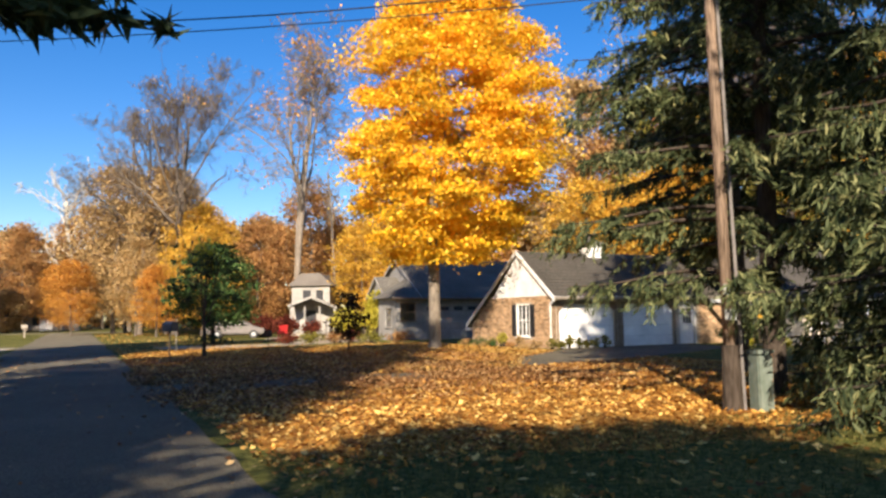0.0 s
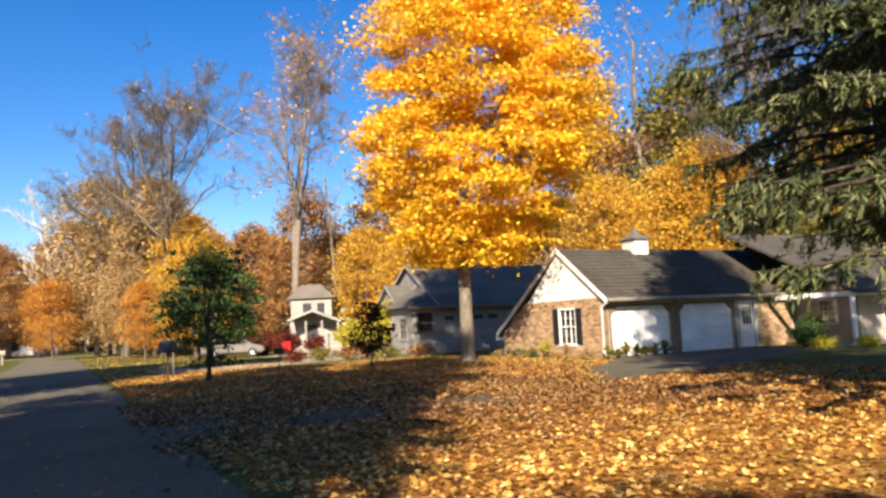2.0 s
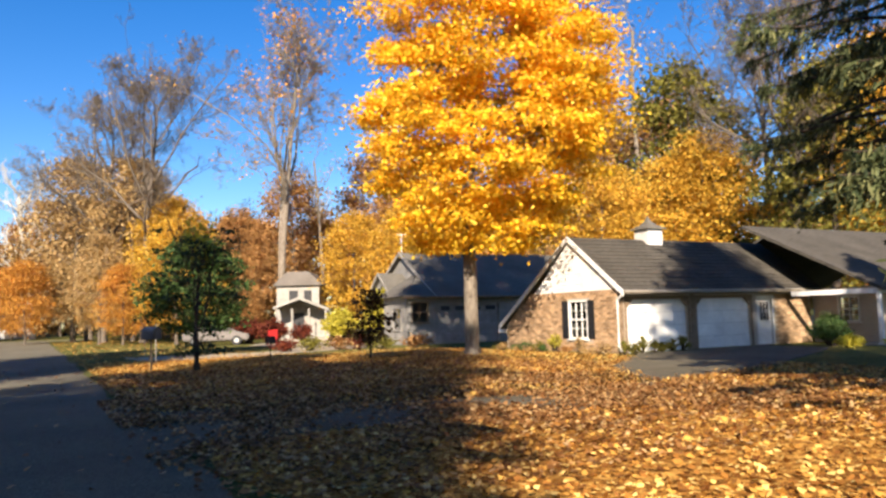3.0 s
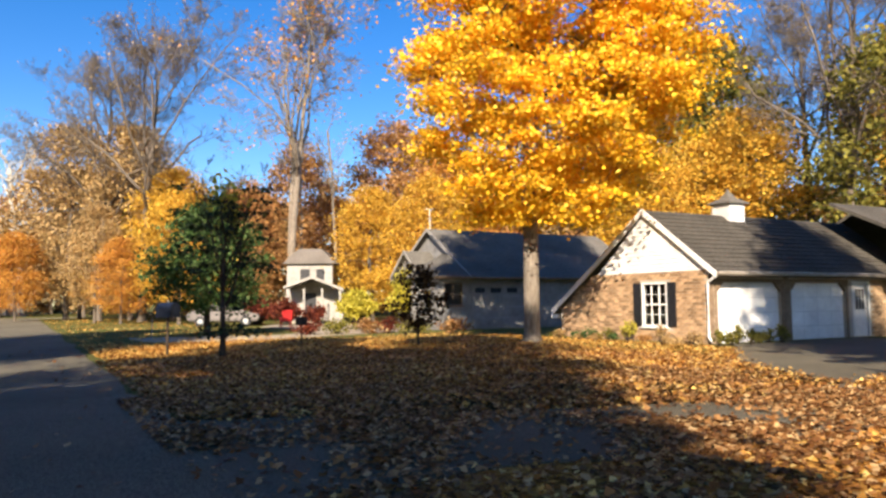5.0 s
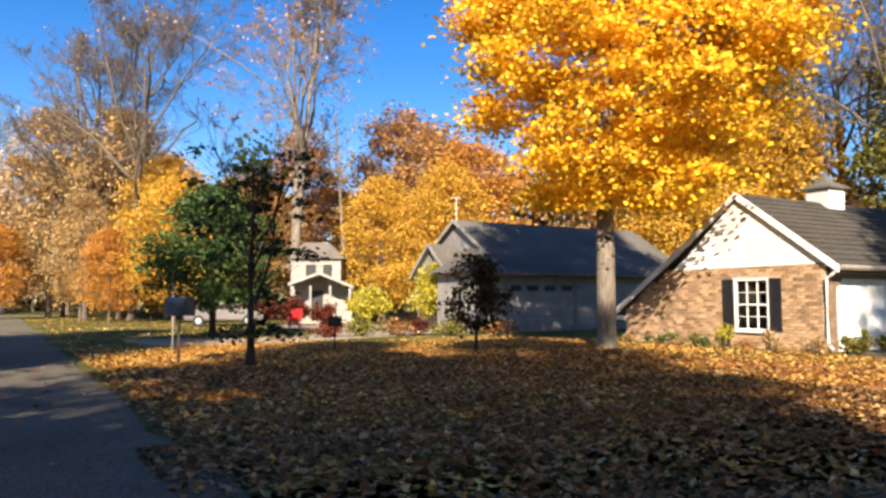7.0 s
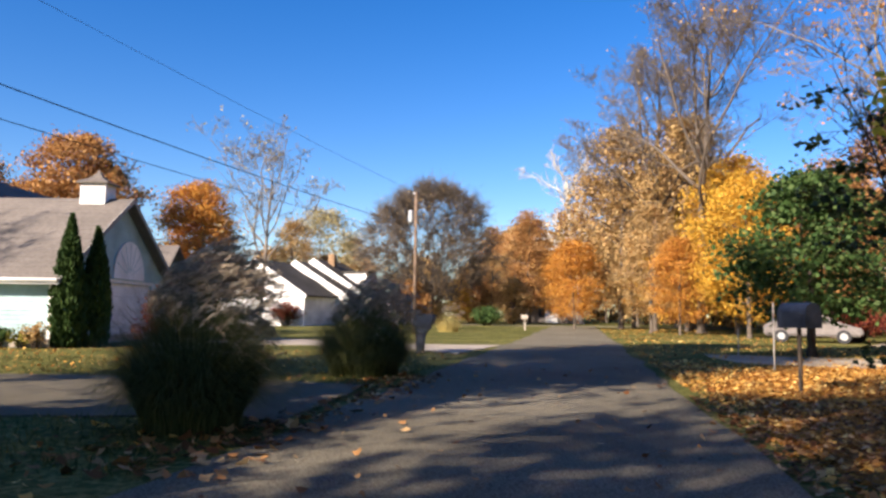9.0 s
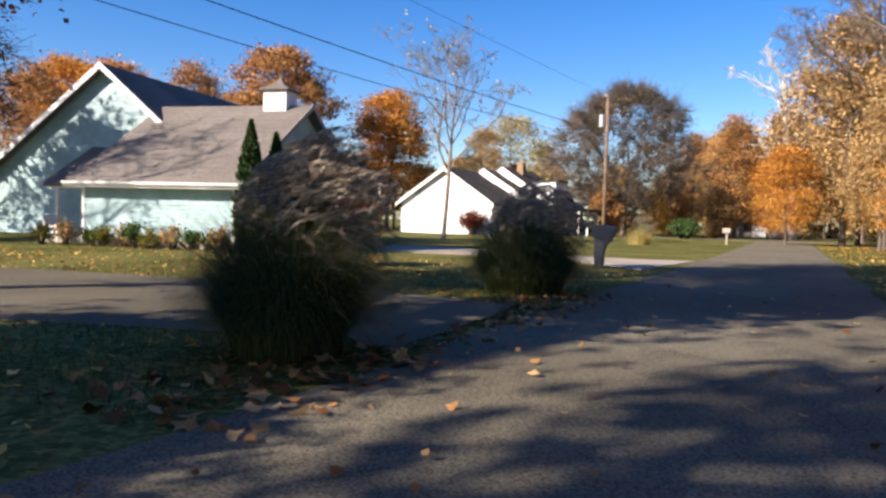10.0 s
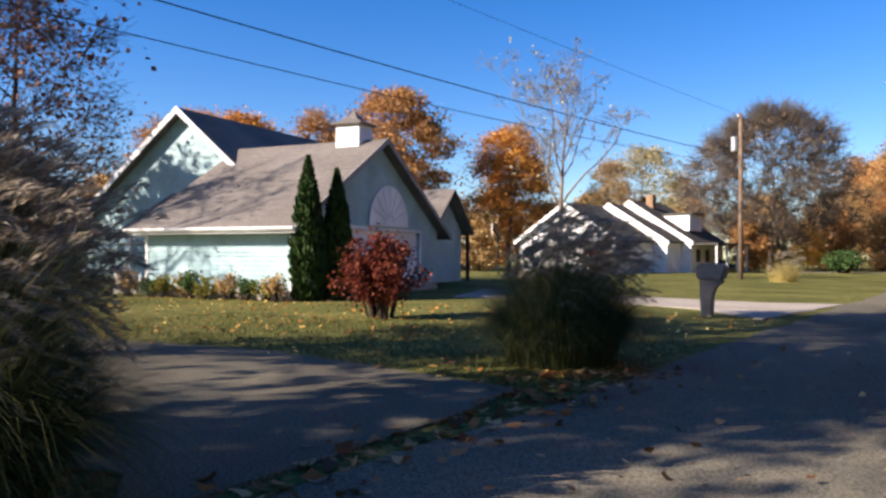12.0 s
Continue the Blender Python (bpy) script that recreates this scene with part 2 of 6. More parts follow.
def on_road(s, w):
    """s metres along the road, w metres east of its east edge."""
    return EDGE[0] + s * UX[0] + w * AX[0], EDGE[1] + s * UX[1] + w * AX[1]


def fast_mesh(name, verts, faces, mat):
    """Quads from arrays."""
    me = bpy.data.meshes.new(name)
    v, f = np.asarray(verts, dtype=np.float32), np.asarray(faces, dtype=np.int32)
    me.vertices.add(len(v)), me.vertices.foreach_set("co", v.ravel())
    me.loops.add(f.size), me.loops.foreach_set("vertex_index", f.ravel())
    me.polygons.add(len(f)), me.polygons.foreach_set("loop_start", np.arange(0, f.size, f.shape[1], dtype=np.int32))
    me.update(calc_edges=True)
    me.validate()
    me.materials.append(mat)
    return me


def from_bm(name, bm, mat, smooth=False):
    me = bpy.data.meshes.new(name)
    bmesh.ops.recalc_face_normals(bm, faces=bm.faces)
    bm.to_mesh(me)
    bm.free()
    me.materials.append(mat)
    if smooth:
        me.polygons.foreach_set("use_smooth", [True] * len(me.polygons))
    return me


def part(name, data, material, parent, label="", smooth=False):
    """One mesh object under a thing or a part; data is a bmesh or a mesh."""
    me = data if isinstance(data, bpy.types.Mesh) else from_bm(name, data, material, smooth)
    ob = new(name, me)
    ob.parent = parent
    return tagged(ob, label)


def thing(name, m, label, category, group="", kind=""):
    ob = new(name)
    ob.empty_display_size = 0.2
    ob.matrix_world = m
    return tagged(ob, label, category, group, kind)


def box(bm, x0, x1, y0, y1, z0, z1):
    v = [bm.verts.new(c) for c in ((x0, y0, z0), (x1, y0, z0), (x1, y1, z0), (x0, y1, z0), (x0, y0, z1), (x1, y0, z1), (x1, y1, z1), (x0, y1, z1))]
    for f in ((0, 3, 2, 1), (4, 5, 6, 7), (0, 1, 5, 4), (1, 2, 6, 5), (2, 3, 7, 6), (3, 0, 4, 7)):
        bm.faces.new([v[i] for i in f])
    return v


def boxes(*dims):
    bm = bmesh.new()
    for d in dims:
        box(bm, *d)
    return bm


def prism(bm, pts, way, lo, hi):
    """A polygon of (p, z) pushed along x or y from lo to hi."""
    put = (lambda p, z, t: (t, p, z)) if way == "x" else (lambda p, z, t: (p, t, z))
    a = [bm.verts.new(put(p, z, lo)) for p, z in pts]
    b = [bm.verts.new(put(p, z, hi)) for p, z in pts]
    bm.faces.new(a), bm.faces.new(b[::-1])
    for i in range(len(pts)):
        j = (i + 1) % len(pts)
        bm.faces.new((a[i], a[j], b[j], b[i]))
    return bm


def tube(bm, pts, radii, sides=8):
    """A round bar along points."""
    rings = []
    for i, p in enumerate(pts):
        p = Vector(p)
        d = (Vector(pts[min(i + 1, len(pts) - 1)]) - Vector(pts[max(i - 1, 0)])).normalized()
        q = d.to_track_quat("Z", "Y")
        r = radii[i] if isinstance(radii, (list, tuple)) else radii
        rings.append([bm.verts.new(p + q @ Vector((r * math.cos(a), r * math.sin(a), 0))) for a in [2 * math.pi * k / sides for k in range(sides)]])
    for a, b in zip(rings, rings[1:]):
        for k in range(sides):
            bm.faces.new((a[k], a[(k + 1) % sides], b[(k + 1) % sides], b[k]))
    bm.faces.new(rings[0][::-1]), bm.faces.new(rings[-1])
    return bm


def wall_with_holes(bm, way, lo, hi, t0, t1, z0, z1, holes):
    """An upright slab along x or y from lo to hi, t0 to t1 thick, with openings (a, b, bottom, top)."""
    def put(a, b, c, d):
        if b - a > 1e-4 and d - c > 1e-4:
            box(bm, *((a, b, t0, t1) if way == "x" else (t0, t1, a, b)), c, d)
    at = lo
    for a, b, c, d in sorted(holes):
        put(at, a, z0, z1), put(a, b, z0, c), put(a, b, d, z1)
        at = b
    put(at, hi, z0, z1)
    return bm


def tubes_mesh(name, segs, mat, sides):
    """Many tapered sticks (p0, p1, r0, r1) in one mesh."""
    a = np.array([(*s[0], *s[1], s[2], s[3]) for s in segs])
    p0, p1, r0, r1 = a[:, :3], a[:, 3:6], a[:, 6:7], a[:, 7:8]
    d = p1 - p0
    d /= np.linalg.norm(d, axis=1, keepdims=True) + 1e-9
    ref = np.where(np.abs(d[:, 2:3]) > 0.9, np.array([[1.0, 0, 0]]), np.array([[0, 0, 1.0]]))
    e = np.cross(d, ref)
    e /= np.linalg.norm(e, axis=1, keepdims=True)
    f = np.cross(d, e)
    ang = 2 * np.pi * np.arange(sides) / sides
    circ = lambda p, r: p[:, None, :] + r[:, None] * (np.cos(ang)[None, :, None] * e[:, None, :] + np.sin(ang)[None, :, None] * f[:, None, :])
    v = np.concatenate([circ(p0, r0), circ(p1, r1)], axis=1).reshape(-1, 3)
    k = np.arange(sides)
    one = np.stack([k, (k + 1) % sides, sides + (k + 1) % sides, sides + k], axis=1)
    faces = (one[None] + (np.arange(len(a)) * 2 * sides)[:, None, None]).reshape(-1, 4)
    me = fast_mesh(name, v, faces, mat)
    me.polygons.foreach_set("use_smooth", [True] * len(me.polygons))
    return me


def unit(a):
    return a / (np.linalg.norm(a, axis=1, keepdims=True) + 1e-9)


def leaf_mesh(name, pts, size, mat, rng, flat=0.5, slim=0.75, way=None):
    """Folded leaf blades at points: size is half a leaf's length; flat leans them level."""
    n = len(pts)
    t = unit(rng.normal(size=(n, 3)) * np.array([1, 1, 1 - flat])) if way is None else unit(way)
    up = unit(rng.normal(size=(n, 3)) + np.array([0, 0, 2.2 * flat]))
    b = unit(np.cross(up, t))
    nn = np.cross(t, b)
    s = (size * rng.uniform(0.65, 1.35, (n, 1)))
    v = np.stack([pts + t * s, pts + b * s * slim + nn * s * 0.22 + t * s * 0.15, pts - t * s, pts - b * s * slim + nn * s * 0.22 + t * s * 0.15], axis=1).reshape(-1, 3)
    return fast_mesh(name, v, np.arange(4 * n).reshape(-1, 4), mat)


# ---- ground, road and drives ----
gb = bmesh.new()
for x0, x1, y0, y1 in ((-1500, 1500, -1500, 1500),):
    gb.faces.new([gb.verts.new(c) for c in ((x0, y0, 0), (x1, y0, 0), (x1, y1, 0), (x0, y1, 0))])
bmesh.ops.subdivide_edges(gb, edges=gb.edges, cuts=60, use_grid_fill=True)
ground = tagged(new("ground", from_bm("ground", gb, GRASS)), "mown autumn lawn, green and straw patches", "ground", kind="structure")


def ribbon(name, left, right, z, mat, depth=0.06):
    """A paved sheet between two edge lines, with a real thickness."""
    bm = bmesh.new()
    n = len(left)
    rows = [[bm.verts.new((*p, h)) for p in line] for line in (left, right) for h in (z, z - depth)]
    lt, lb, rt, rb = rows
    for i in range(n - 1):
        bm.faces.new((lt[i], rt[i], rt[i + 1], lt[i + 1]))
        bm.faces.new((lt[i], lt[i + 1], lb[i + 1], lb[i]))
        bm.faces.new((rt[i], rb[i], rb[i + 1], rt[i + 1]))
    return new(name, from_bm(name, bm, mat))


def wavy(i, amp, seed):
    return amp * noise.noise((i * 0.37, seed, 0.5)) + amp * 0.5 * noise.noise((i * 1.3, seed, 7.5))


steps = [-60 + 1.0 * i for i in range(168)]
road = ribbon("road", [on_road(s, -ROAD_W - 0.1 + wavy(s, 0.18, 3.0)) for s in steps], [on_road(s, wavy(s, 0.2, 1.0)) for s in steps], 0.030, ASPHALT)
tagged(road, "dark worn asphalt lane with ragged edges", "road", kind="structure")


cross = ribbon("cross_road", [on_road(107, w) for w in range(-60, 61, 4)], [on_road(113, w) for w in range(-60, 61, 4)], 0.027, ASPHALT)
tagged(cross, "grey asphalt road crossing the lane's end", "road", kind="structure")


def blob(name, pts, z, mat, amp=0.25, seed=0.0, label="", category="", sub=6):
    """A thin sheet with an irregular outline, laid on the ground."""
    out = []
    for i, p in enumerate(pts):
        q = pts[(i + 1) % len(pts)]
        for k in range(sub):
            f = k / sub
            x, y = p[0] + (q[0] - p[0]) * f, p[1] + (q[1] - p[1]) * f
            out.append((x + amp * noise.noise((x * 0.8, y * 0.8, seed)), y + amp * noise.noise((x * 0.8, y * 0.8, seed + 9)), z))
    bm = bmesh.new()
    top = bm.faces.new([bm.verts.new(c) for c in out])
    ret = bmesh.ops.extrude_face_region(bm, geom=[top])
    for v in [g for g in ret["geom"] if isinstance(g, bmesh.types.BMVert)]:
        v.co.z -= 0.05
    bmesh.ops.triangulate(bm, faces=[f for f in bm.faces if len(f.verts) > 4])
    return tagged(new(name, from_bm(name, bm, mat)), label, category, kind="structure")


# drive to the brick house, crossing the lawn
BRICK_DRIVE = [on_road(18.0, -0.6), on_road(18.3, 2.0), on_road(17.8, 5.0), on_road(18.2, 9.0), on_road(25.0, 13.0), on_road(29.6, 18.2), on_road(29.6, 25.2), on_road(26.4, 25.0),
               on_road(22.0, 16.0), on_road(20.3, 9.0), on_road(20.6, 5.0), on_road(21.8, 2.0), on_road(22.8, -0.6)]
blob("driveway_brick_house", BRICK_DRIVE, 0.022, DRIVE, 0.25, 1.0, "grey asphalt drive strewn with leaves", "driveway")
# broad apron between the two tall grass clumps on the west side
WEST_DRIVE = [(-17.3, 28.6), (-18.6, 28.2), (-21.4, 27.2), (-24.2, 25.2), (-27.3, 23.1), (-34.0, 17.5), (-38.0, 13.5), (-33.0, 10.0), (-26.0, 16.0), (-19.1, 21.6), (-17.1, 23.4), (-15.9, 24.7), (-14.9, 24.6)]
blob("driveway_west", WEST_DRIVE, 0.024, DRIVE, 0.12, 2.0, "worn grey drive joining the lane", "driveway")
# drive of the mint house, past the letterbox
blob("driveway_mint_house", [(-22.6, 38.3), (-25.6, 39.6), (-29.6, 39.4), (-33.9, 36.6), (-38.6, 40.6), (-36.6, 43.0), (-30.5, 42.8), (-27.0, 43.6), (-25.4, 45.2)], 0.018, CONCRETE, 0.1, 3.0, "pale concrete drive to a garage", "driveway")
# side drive and yard in front of the grey house
blob("driveway_grey_house", [(-14.5, 40.3), (-10.8, 40.6), (-8.6, 44.0), (-6.2, 47.5), (-4.6, 49.5), (-4.6, 63.0), (-14.0, 64.0), (-14.0, 58.0), (-9.5, 52.0), (-10.4, 46.0), (-17.0, 44.2)], 0.016, GRAVEL, 0.3, 4.0,
     "pale gravel yard and drive", "driveway")

# ---- houses ----
def slab_roof(bm, way, lo, hi, p0, z0, p1, z1, thick=0.14):
    """One roof plane from an eave (p0, z0) to a ridge (p1, z1), pushed along x or y."""
    return prism(bm, [(p0, z0), (p1, z1), (p1, z1 - thick), (p0, z0 - thick)], way, lo, hi)


def window(parent, way, a, b, z0, z1, face, out, cols=2, rows=4, shutters=False, frame_mat=None):
    """A sash window in a wall that runs along x or y; face: the wall's outer plane, out: +1 or -1, the way it looks."""
    fm = frame_mat or WHITE
    def bar(a0, a1, c0, c1, f0, f1):
        f0, f1 = sorted((face + out * f0, face + out * f1))
        return (a0, a1, f0, f1, c0, c1) if way == "x" else (f0, f1, a0, a1, c0, c1)
    w = 0.055
    fr = part("window", boxes(bar(a, a + w, z0, z1, -0.10, 0.03), bar(b - w, b, z0, z1, -0.10, 0.03), bar(a + w, b - w, z1 - w, z1, -0.10, 0.03), bar(a + w, b - w, z0, z0 + w, -0.10, 0.03),
                                bar(a + w, b - w, (z0 + z1) / 2 - 0.025, (z0 + z1) / 2 + 0.025, -0.09, 0.0)), fm, parent, "sash window with a painted frame" if frame_mat else "white sash window")
    part("sill", boxes(bar(a - 0.06, b + 0.06, z0 - 0.06, z0 - 0.002, -0.02, 0.09)), fm, fr)
    for i in range(1, cols):
        x = a + w + (b - a - 2 * w) * i / cols
        part("muntin", boxes(bar(x - 0.009, x + 0.009, z0 + w, z1 - w, -0.075, -0.02)), fm, fr)
    for j in range(1, rows):
        z = z0 + w + (z1 - z0 - 2 * w) * j / rows
        if abs(z - (z0 + z1) / 2) > 0.05:
            part("muntin", boxes(bar(a + w, b - w, z - 0.009, z + 0.009, -0.072, -0.023)), fm, fr)
    pane = part("pane", boxes(bar(a + w, b - w, z0 + w, z1 - w, -0.065, -0.055)), GLASS, fr)
    if shutters:
        for s0, s1 in ((a - 0.42, a - 0.03), (b + 0.03, b + 0.42)):
            sh = part("shutter", boxes(bar(s0, s0 + 0.06, z0, z1, 0.004, 0.045), bar(s1 - 0.06, s1, z0, z1, 0.004, 0.045), bar(s0 + 0.06, s1 - 0.06, z0, z0 + 0.08, 0.004, 0.045), bar(s0 + 0.06, s1 - 0.06, z1 - 0.08, z1, 0.004, 0.045),
                                         bar(s0 + 0.06, s1 - 0.06, z0 + 0.08, z1 - 0.08, 0.004, 0.02)), BLACK, parent, "black louvred shutter")
            for k in range(14):
                z = z0 + 0.10 + (z1 - z0 - 0.2) * k / 14
                part("slat", boxes(bar(s0 + 0.06, s1 - 0.06, z, z + 0.045, 0.02, 0.035)), BLACK, sh)
    return fr


def lap_boards(parent, way, face, out, z0, z1, span, mat, pitch=0.16):
    """Lapped siding boards; span(z) gives the wall's ends at a height."""
    z = z0
    while z < z1 - 0.03:
        lo, hi = span(z + pitch)
        if hi - lo > 0.15:
            bm = bmesh.new()
            pts = [(face, z), (face + out * 0.026, z), (face + out * 0.008, z + pitch + 0.01), (face, z + pitch + 0.01)]
            a = [bm.verts.new((lo, p, q) if way == "x" else (p, lo, q)) for p, q in pts]
            b = [bm.verts.new((hi, p, q) if way == "x" else (p, hi, q)) for p, q in pts]
            bm.faces.new(a), bm.faces.new(b[::-1])
            for i in range(4):
                bm.faces.new((a[i], a[(i + 1) % 4], b[(i + 1) % 4], b[i]))
            part("board", bm, mat, parent)
        z += pitch


def garage_door(parent, way, a, b, z0, z1, face, out, clip=0.0, mat=None, trim=None, lights=0):
    """A sectional door of raised panels, set back in its opening."""
    def bar(a0, a1, c0, c1, f0, f1):
        f0, f1 = sorted((face + out * f0, face + out * f1))
        return (a0, a1, f0, f1, c0, c1) if way == "x" else (f0, f1, a0, a1, c0, c1)
    door = part("garage_door", boxes(bar(a, b, z0, z1, -0.18, -0.12)), mat or WHITE, parent, "grey panelled garage door" if mat else "white panelled garage door")
    for r in range(4):
        c0, c1 = z0 + (z1 - z0) * r / 4 + 0.015, z0 + (z1 - z0) * (r + 1) / 4 - 0.015
        n = 4
        for k in range(n):
            x0, x1 = a + (b - a) * k / n + 0.06, a + (b - a) * (k + 1) / n - 0.06
            part("panel", boxes(bar(x0, x1, c0 + 0.06, c1 - 0.06, -0.12, -0.108)), mat or WHITE, door)
        part("section_joint", boxes(bar(a, b, c1, c1 + 0.012, -0.12, -0.1165)), METAL, door)
    part("door_trim", boxes(bar(a - 0.12, a, z0, z1 + 0.12, -0.02, 0.03), bar(b, b + 0.12, z0, z1 + 0.12, -0.02, 0.03), bar(a, b, z1, z1 + 0.12, -0.02, 0.03)), trim or WHITE, parent)
    for k in range(lights):
        x0 = a + (b - a) * (k + 0.18) / lights
        part("light", boxes(bar(x0, x0 + (b - a) * 0.64 / lights, z1 - 0.42, z1 - 0.16, -0.107, -0.100)), BLACK, door, "small dark glass light")
    if clip:
        f0, f1 = sorted((face + out * -0.1, face + out * 0.02))
        for s, x in ((1, a), (-1, b)):
            part("corner_brace", prism(bmesh.new(), [(x, z1), (x + s * clip, z1), (x, z1 - clip)], "y" if way == "x" else "x", f0, f1), trim or WHITE, parent)
    return door


def gutter(parent, way, lo, hi, at, z, out, mat=None):
    bm = bmesh.new()
    prof = [(at, z), (at + out * 0.12, z + 0.01), (at + out * 0.12, z - 0.05), (at + out * 0.07, z - 0.11), (at, z - 0.11)]
    if way == "x":
        prism(bm, prof, "x", lo, hi)
    else:
        prism(bm, prof, "y", lo, hi)
    part("gutter", bm, mat or WHITE, parent)


def cupola(parent, x, y, z, w, h, roof_mat, louvre=True):
    """A square louvred roof turret with a flared cap."""
    base = part("cupola", boxes((x - w / 2, x + w / 2, y - w / 2, y + w / 2, z, z + h)), WHITE, parent, "white louvred roof turret")
    if louvre:
        for k in range(5):
            q = z + h * (0.35 + 0.11 * k)
            part("louvre", boxes((x - w / 2 - 0.02, x + w / 2 + 0.02, y - w / 2 - 0.02, y + w / 2 + 0.02, q, q + h * 0.05)), WHITE, base)
    bm = bmesh.new()
    rings = []
    for r, q in ((w / 2 + 0.14, z + h), (w / 2 + 0.14, z + h + 0.05), (w * 0.28, z + h + 0.24), (w * 0.10, z + h + 0.45), (0.015, z + h + 0.62)):
        rings.append([bm.verts.new((x + sx * r, y + sy * r, q)) for sx, sy in ((-1, -1), (1, -1), (1, 1), (-1, 1))])
    for p, q in zip(rings, rings[1:]):
        for k in range(4):
            bm.faces.new((p[k], p[(k + 1) % 4], q[(k + 1) % 4], q[k]))
    bm.faces.new(rings[0][::-1]), bm.faces.new(rings[-1])
    part("cap", bm, roof_mat, base, "dark flared cap")


# brick house with its long-sloped garage; x runs along the garage front, y along the gable that faces the lane
BH = thing("brick_house", pose(5.3, 35.5, -0.03, 0, 0, HEAD), "low tan brick house with white gable and dark shingle roof", "house")
EZ, RZ, RY, TIP = 2.58, 4.72, 2.8, (8.0, 1.08)
w1 = bmesh.new()
wall_with_holes(w1, "x", 0.0, 11.2, 0.0, 0.22, 0.0, 2.45, [(0.42, 3.62, 0.0, 2.06), (4.12, 7.28, 0.0, 2.06), (7.75, 8.62, 0.05, 2.02)])
part("wall", w1, MORTAR, BH, "tan brick front wall")
slope = lambda y: RZ - 0.02 + (y - RY) * ((TIP[1] - RZ) / (TIP[0] - RY)) - 0.12
w2 = bmesh.new()
wall_with_holes(w2, "y", 0.23, 5.4, 0.0, 0.22, 0.0, 2.45, [(1.80, 3.02, 0.55, 2.1)])
prism(w2, [(5.4, 0.0), (7.75, 0.0), (7.75, slope(7.75)), (5.4, min(2.45, slope(5.4)))], "x", 0.0, 0.22)
gable_wall = part("gable_wall", w2, MORTAR, BH, "tan brick gable wall")
w3 = bmesh.new()
prism(w3, [(0.02, 2.452), (5.42, 2.452), (RY, RZ - 0.14)], "x", 0.0, 0.2)
gable = part("gable", w3, SIDING_W, BH, "white lapped siding gable")
lap_boards(gable, "y", 0.0, -1, 2.46, RZ - 0.3, lambda z: (0.02 + (z - 2.45) * (RY / (RZ - 2.55)), 5.42 - (z - 2.45) * (2.62 / (RZ - 2.55))), SIDING_W, 0.15)
part("back_wall", boxes((0.23, 22.0, 7.5, 7.7, 0.0, 1.1), (11.2, 11.4, 0.3, 7.5, 0.0, 2.4)), MORTAR, BH)
part("floor_slab", boxes((0.02, 22.0, 0.02, 7.6, -0.12, 0.02)), CONCRETE, BH)
rb = bmesh.new()
slab_roof(rb, "x", -0.10, 11.6, -0.42, EZ - 0.20, RY, RZ)
prism(rb, [(RY, RZ), (5.4, 2.93), (TIP[0] + 0.2, TIP[1]), (TIP[0] + 0.2, TIP[1] - 0.14), (5.4, 2.79), (RY, RZ - 0.14)], "x", -0.10, 11.6)
part("roof", rb, ROOF_D, BH, "dark grey shingle roof")
# shingle courses
for k in range(14):
    f = (k + 0.5) / 14
    y, z = -0.42 + (RY + 0.42) * f, EZ - 0.20 + (RZ - EZ + 0.20) * f
    part("shingle_course", prism(bmesh.new(), [(y - 0.11, z - 0.055 + 0.002), (y - 0.11, z - 0.055 + 0.016), (y + 0.11, z + 0.087 + 0.004), (y + 0.11, z + 0.08)], "x", -0.09, 11.59), ROOF_D, BH)
rk = bmesh.new()
for y0, z0, y1, z1 in ((-0.46, EZ - 0.20, RY, RZ + 0.03), (RY, RZ + 0.03, 5.4, 2.96), (5.4, 2.96, TIP[0] + 0.24, TIP[1] + 0.02)):
    prism(rk, [(y0, z0 - 0.20), (y0, z0 + 0.02), (y1, z1 + 0.02), (y1, z1 - 0.20)], "x", -0.14, -0.102)
part("rake_board", rk, WHITE, BH)
part("tip_return", boxes((-0.14, -0.016, TIP[0] - 0.25, TIP[0] + 0.26, TIP[1] - 0.30, TIP[1] - 0.16)), WHITE, BH)
part("soffit", boxes((-0.08, 11.4, -0.40, -0.02, EZ - 0.20, EZ - 0.17)), WHITE, BH)
part("frieze_board", boxes((0.0, 11.2, -0.03, -0.002, 2.24, 2.40)), TRIM_B, BH, "brown stained frieze board")
gutter(BH, "x", -0.1, 11.55, -0.43, EZ - 0.21, -1, EAVE_T)
tb = bmesh.new()
tube(tb, [(-0.08, -0.42, EZ - 0.30), (-0.08, -0.22, EZ - 0.45), (-0.08, -0.07, EZ - 0.55), (-0.08, -0.06, 0.25), (-0.08, -0.2, 0.12)], 0.045)
part("downpipe", tb, WHITE, BH, "white downpipe")
garage_door(BH, "x", 0.42, 3.62, 0.0, 2.06, 0.0, -1, 0.32, trim=TRIM_B)
garage_door(BH, "x", 4.12, 7.28, 0.0, 2.06, 0.0, -1, 0.32, trim=TRIM_B)
for x in (3.87, 0.14):
    part("timber_post", boxes((x - 0.09, x + 0.09, -0.05, -0.003, 0.0, 2.24)), TRIM_B, BH, "brown stained timber post")
ed = part("entry_door", boxes((7.75, 8.62, 0.06, 0.10, 0.05, 2.02)), WHITE, BH, "white door with a barred upper light")
part("pane", boxes((7.90, 8.47, 0.045, 0.056, 1.05, 1.86)), BLACK, ed)
for k in range(4):
    part("muntin", boxes((7.89 + k * 0.19, 7.915 + k * 0.19, 0.03, 0.044, 1.05, 1.86)), WHITE, ed)
for k in range(3):
    part("muntin", boxes((7.90, 8.47, 0.032, 0.0425, 1.04 + k * 0.4, 1.065 + k * 0.4)), WHITE, ed)
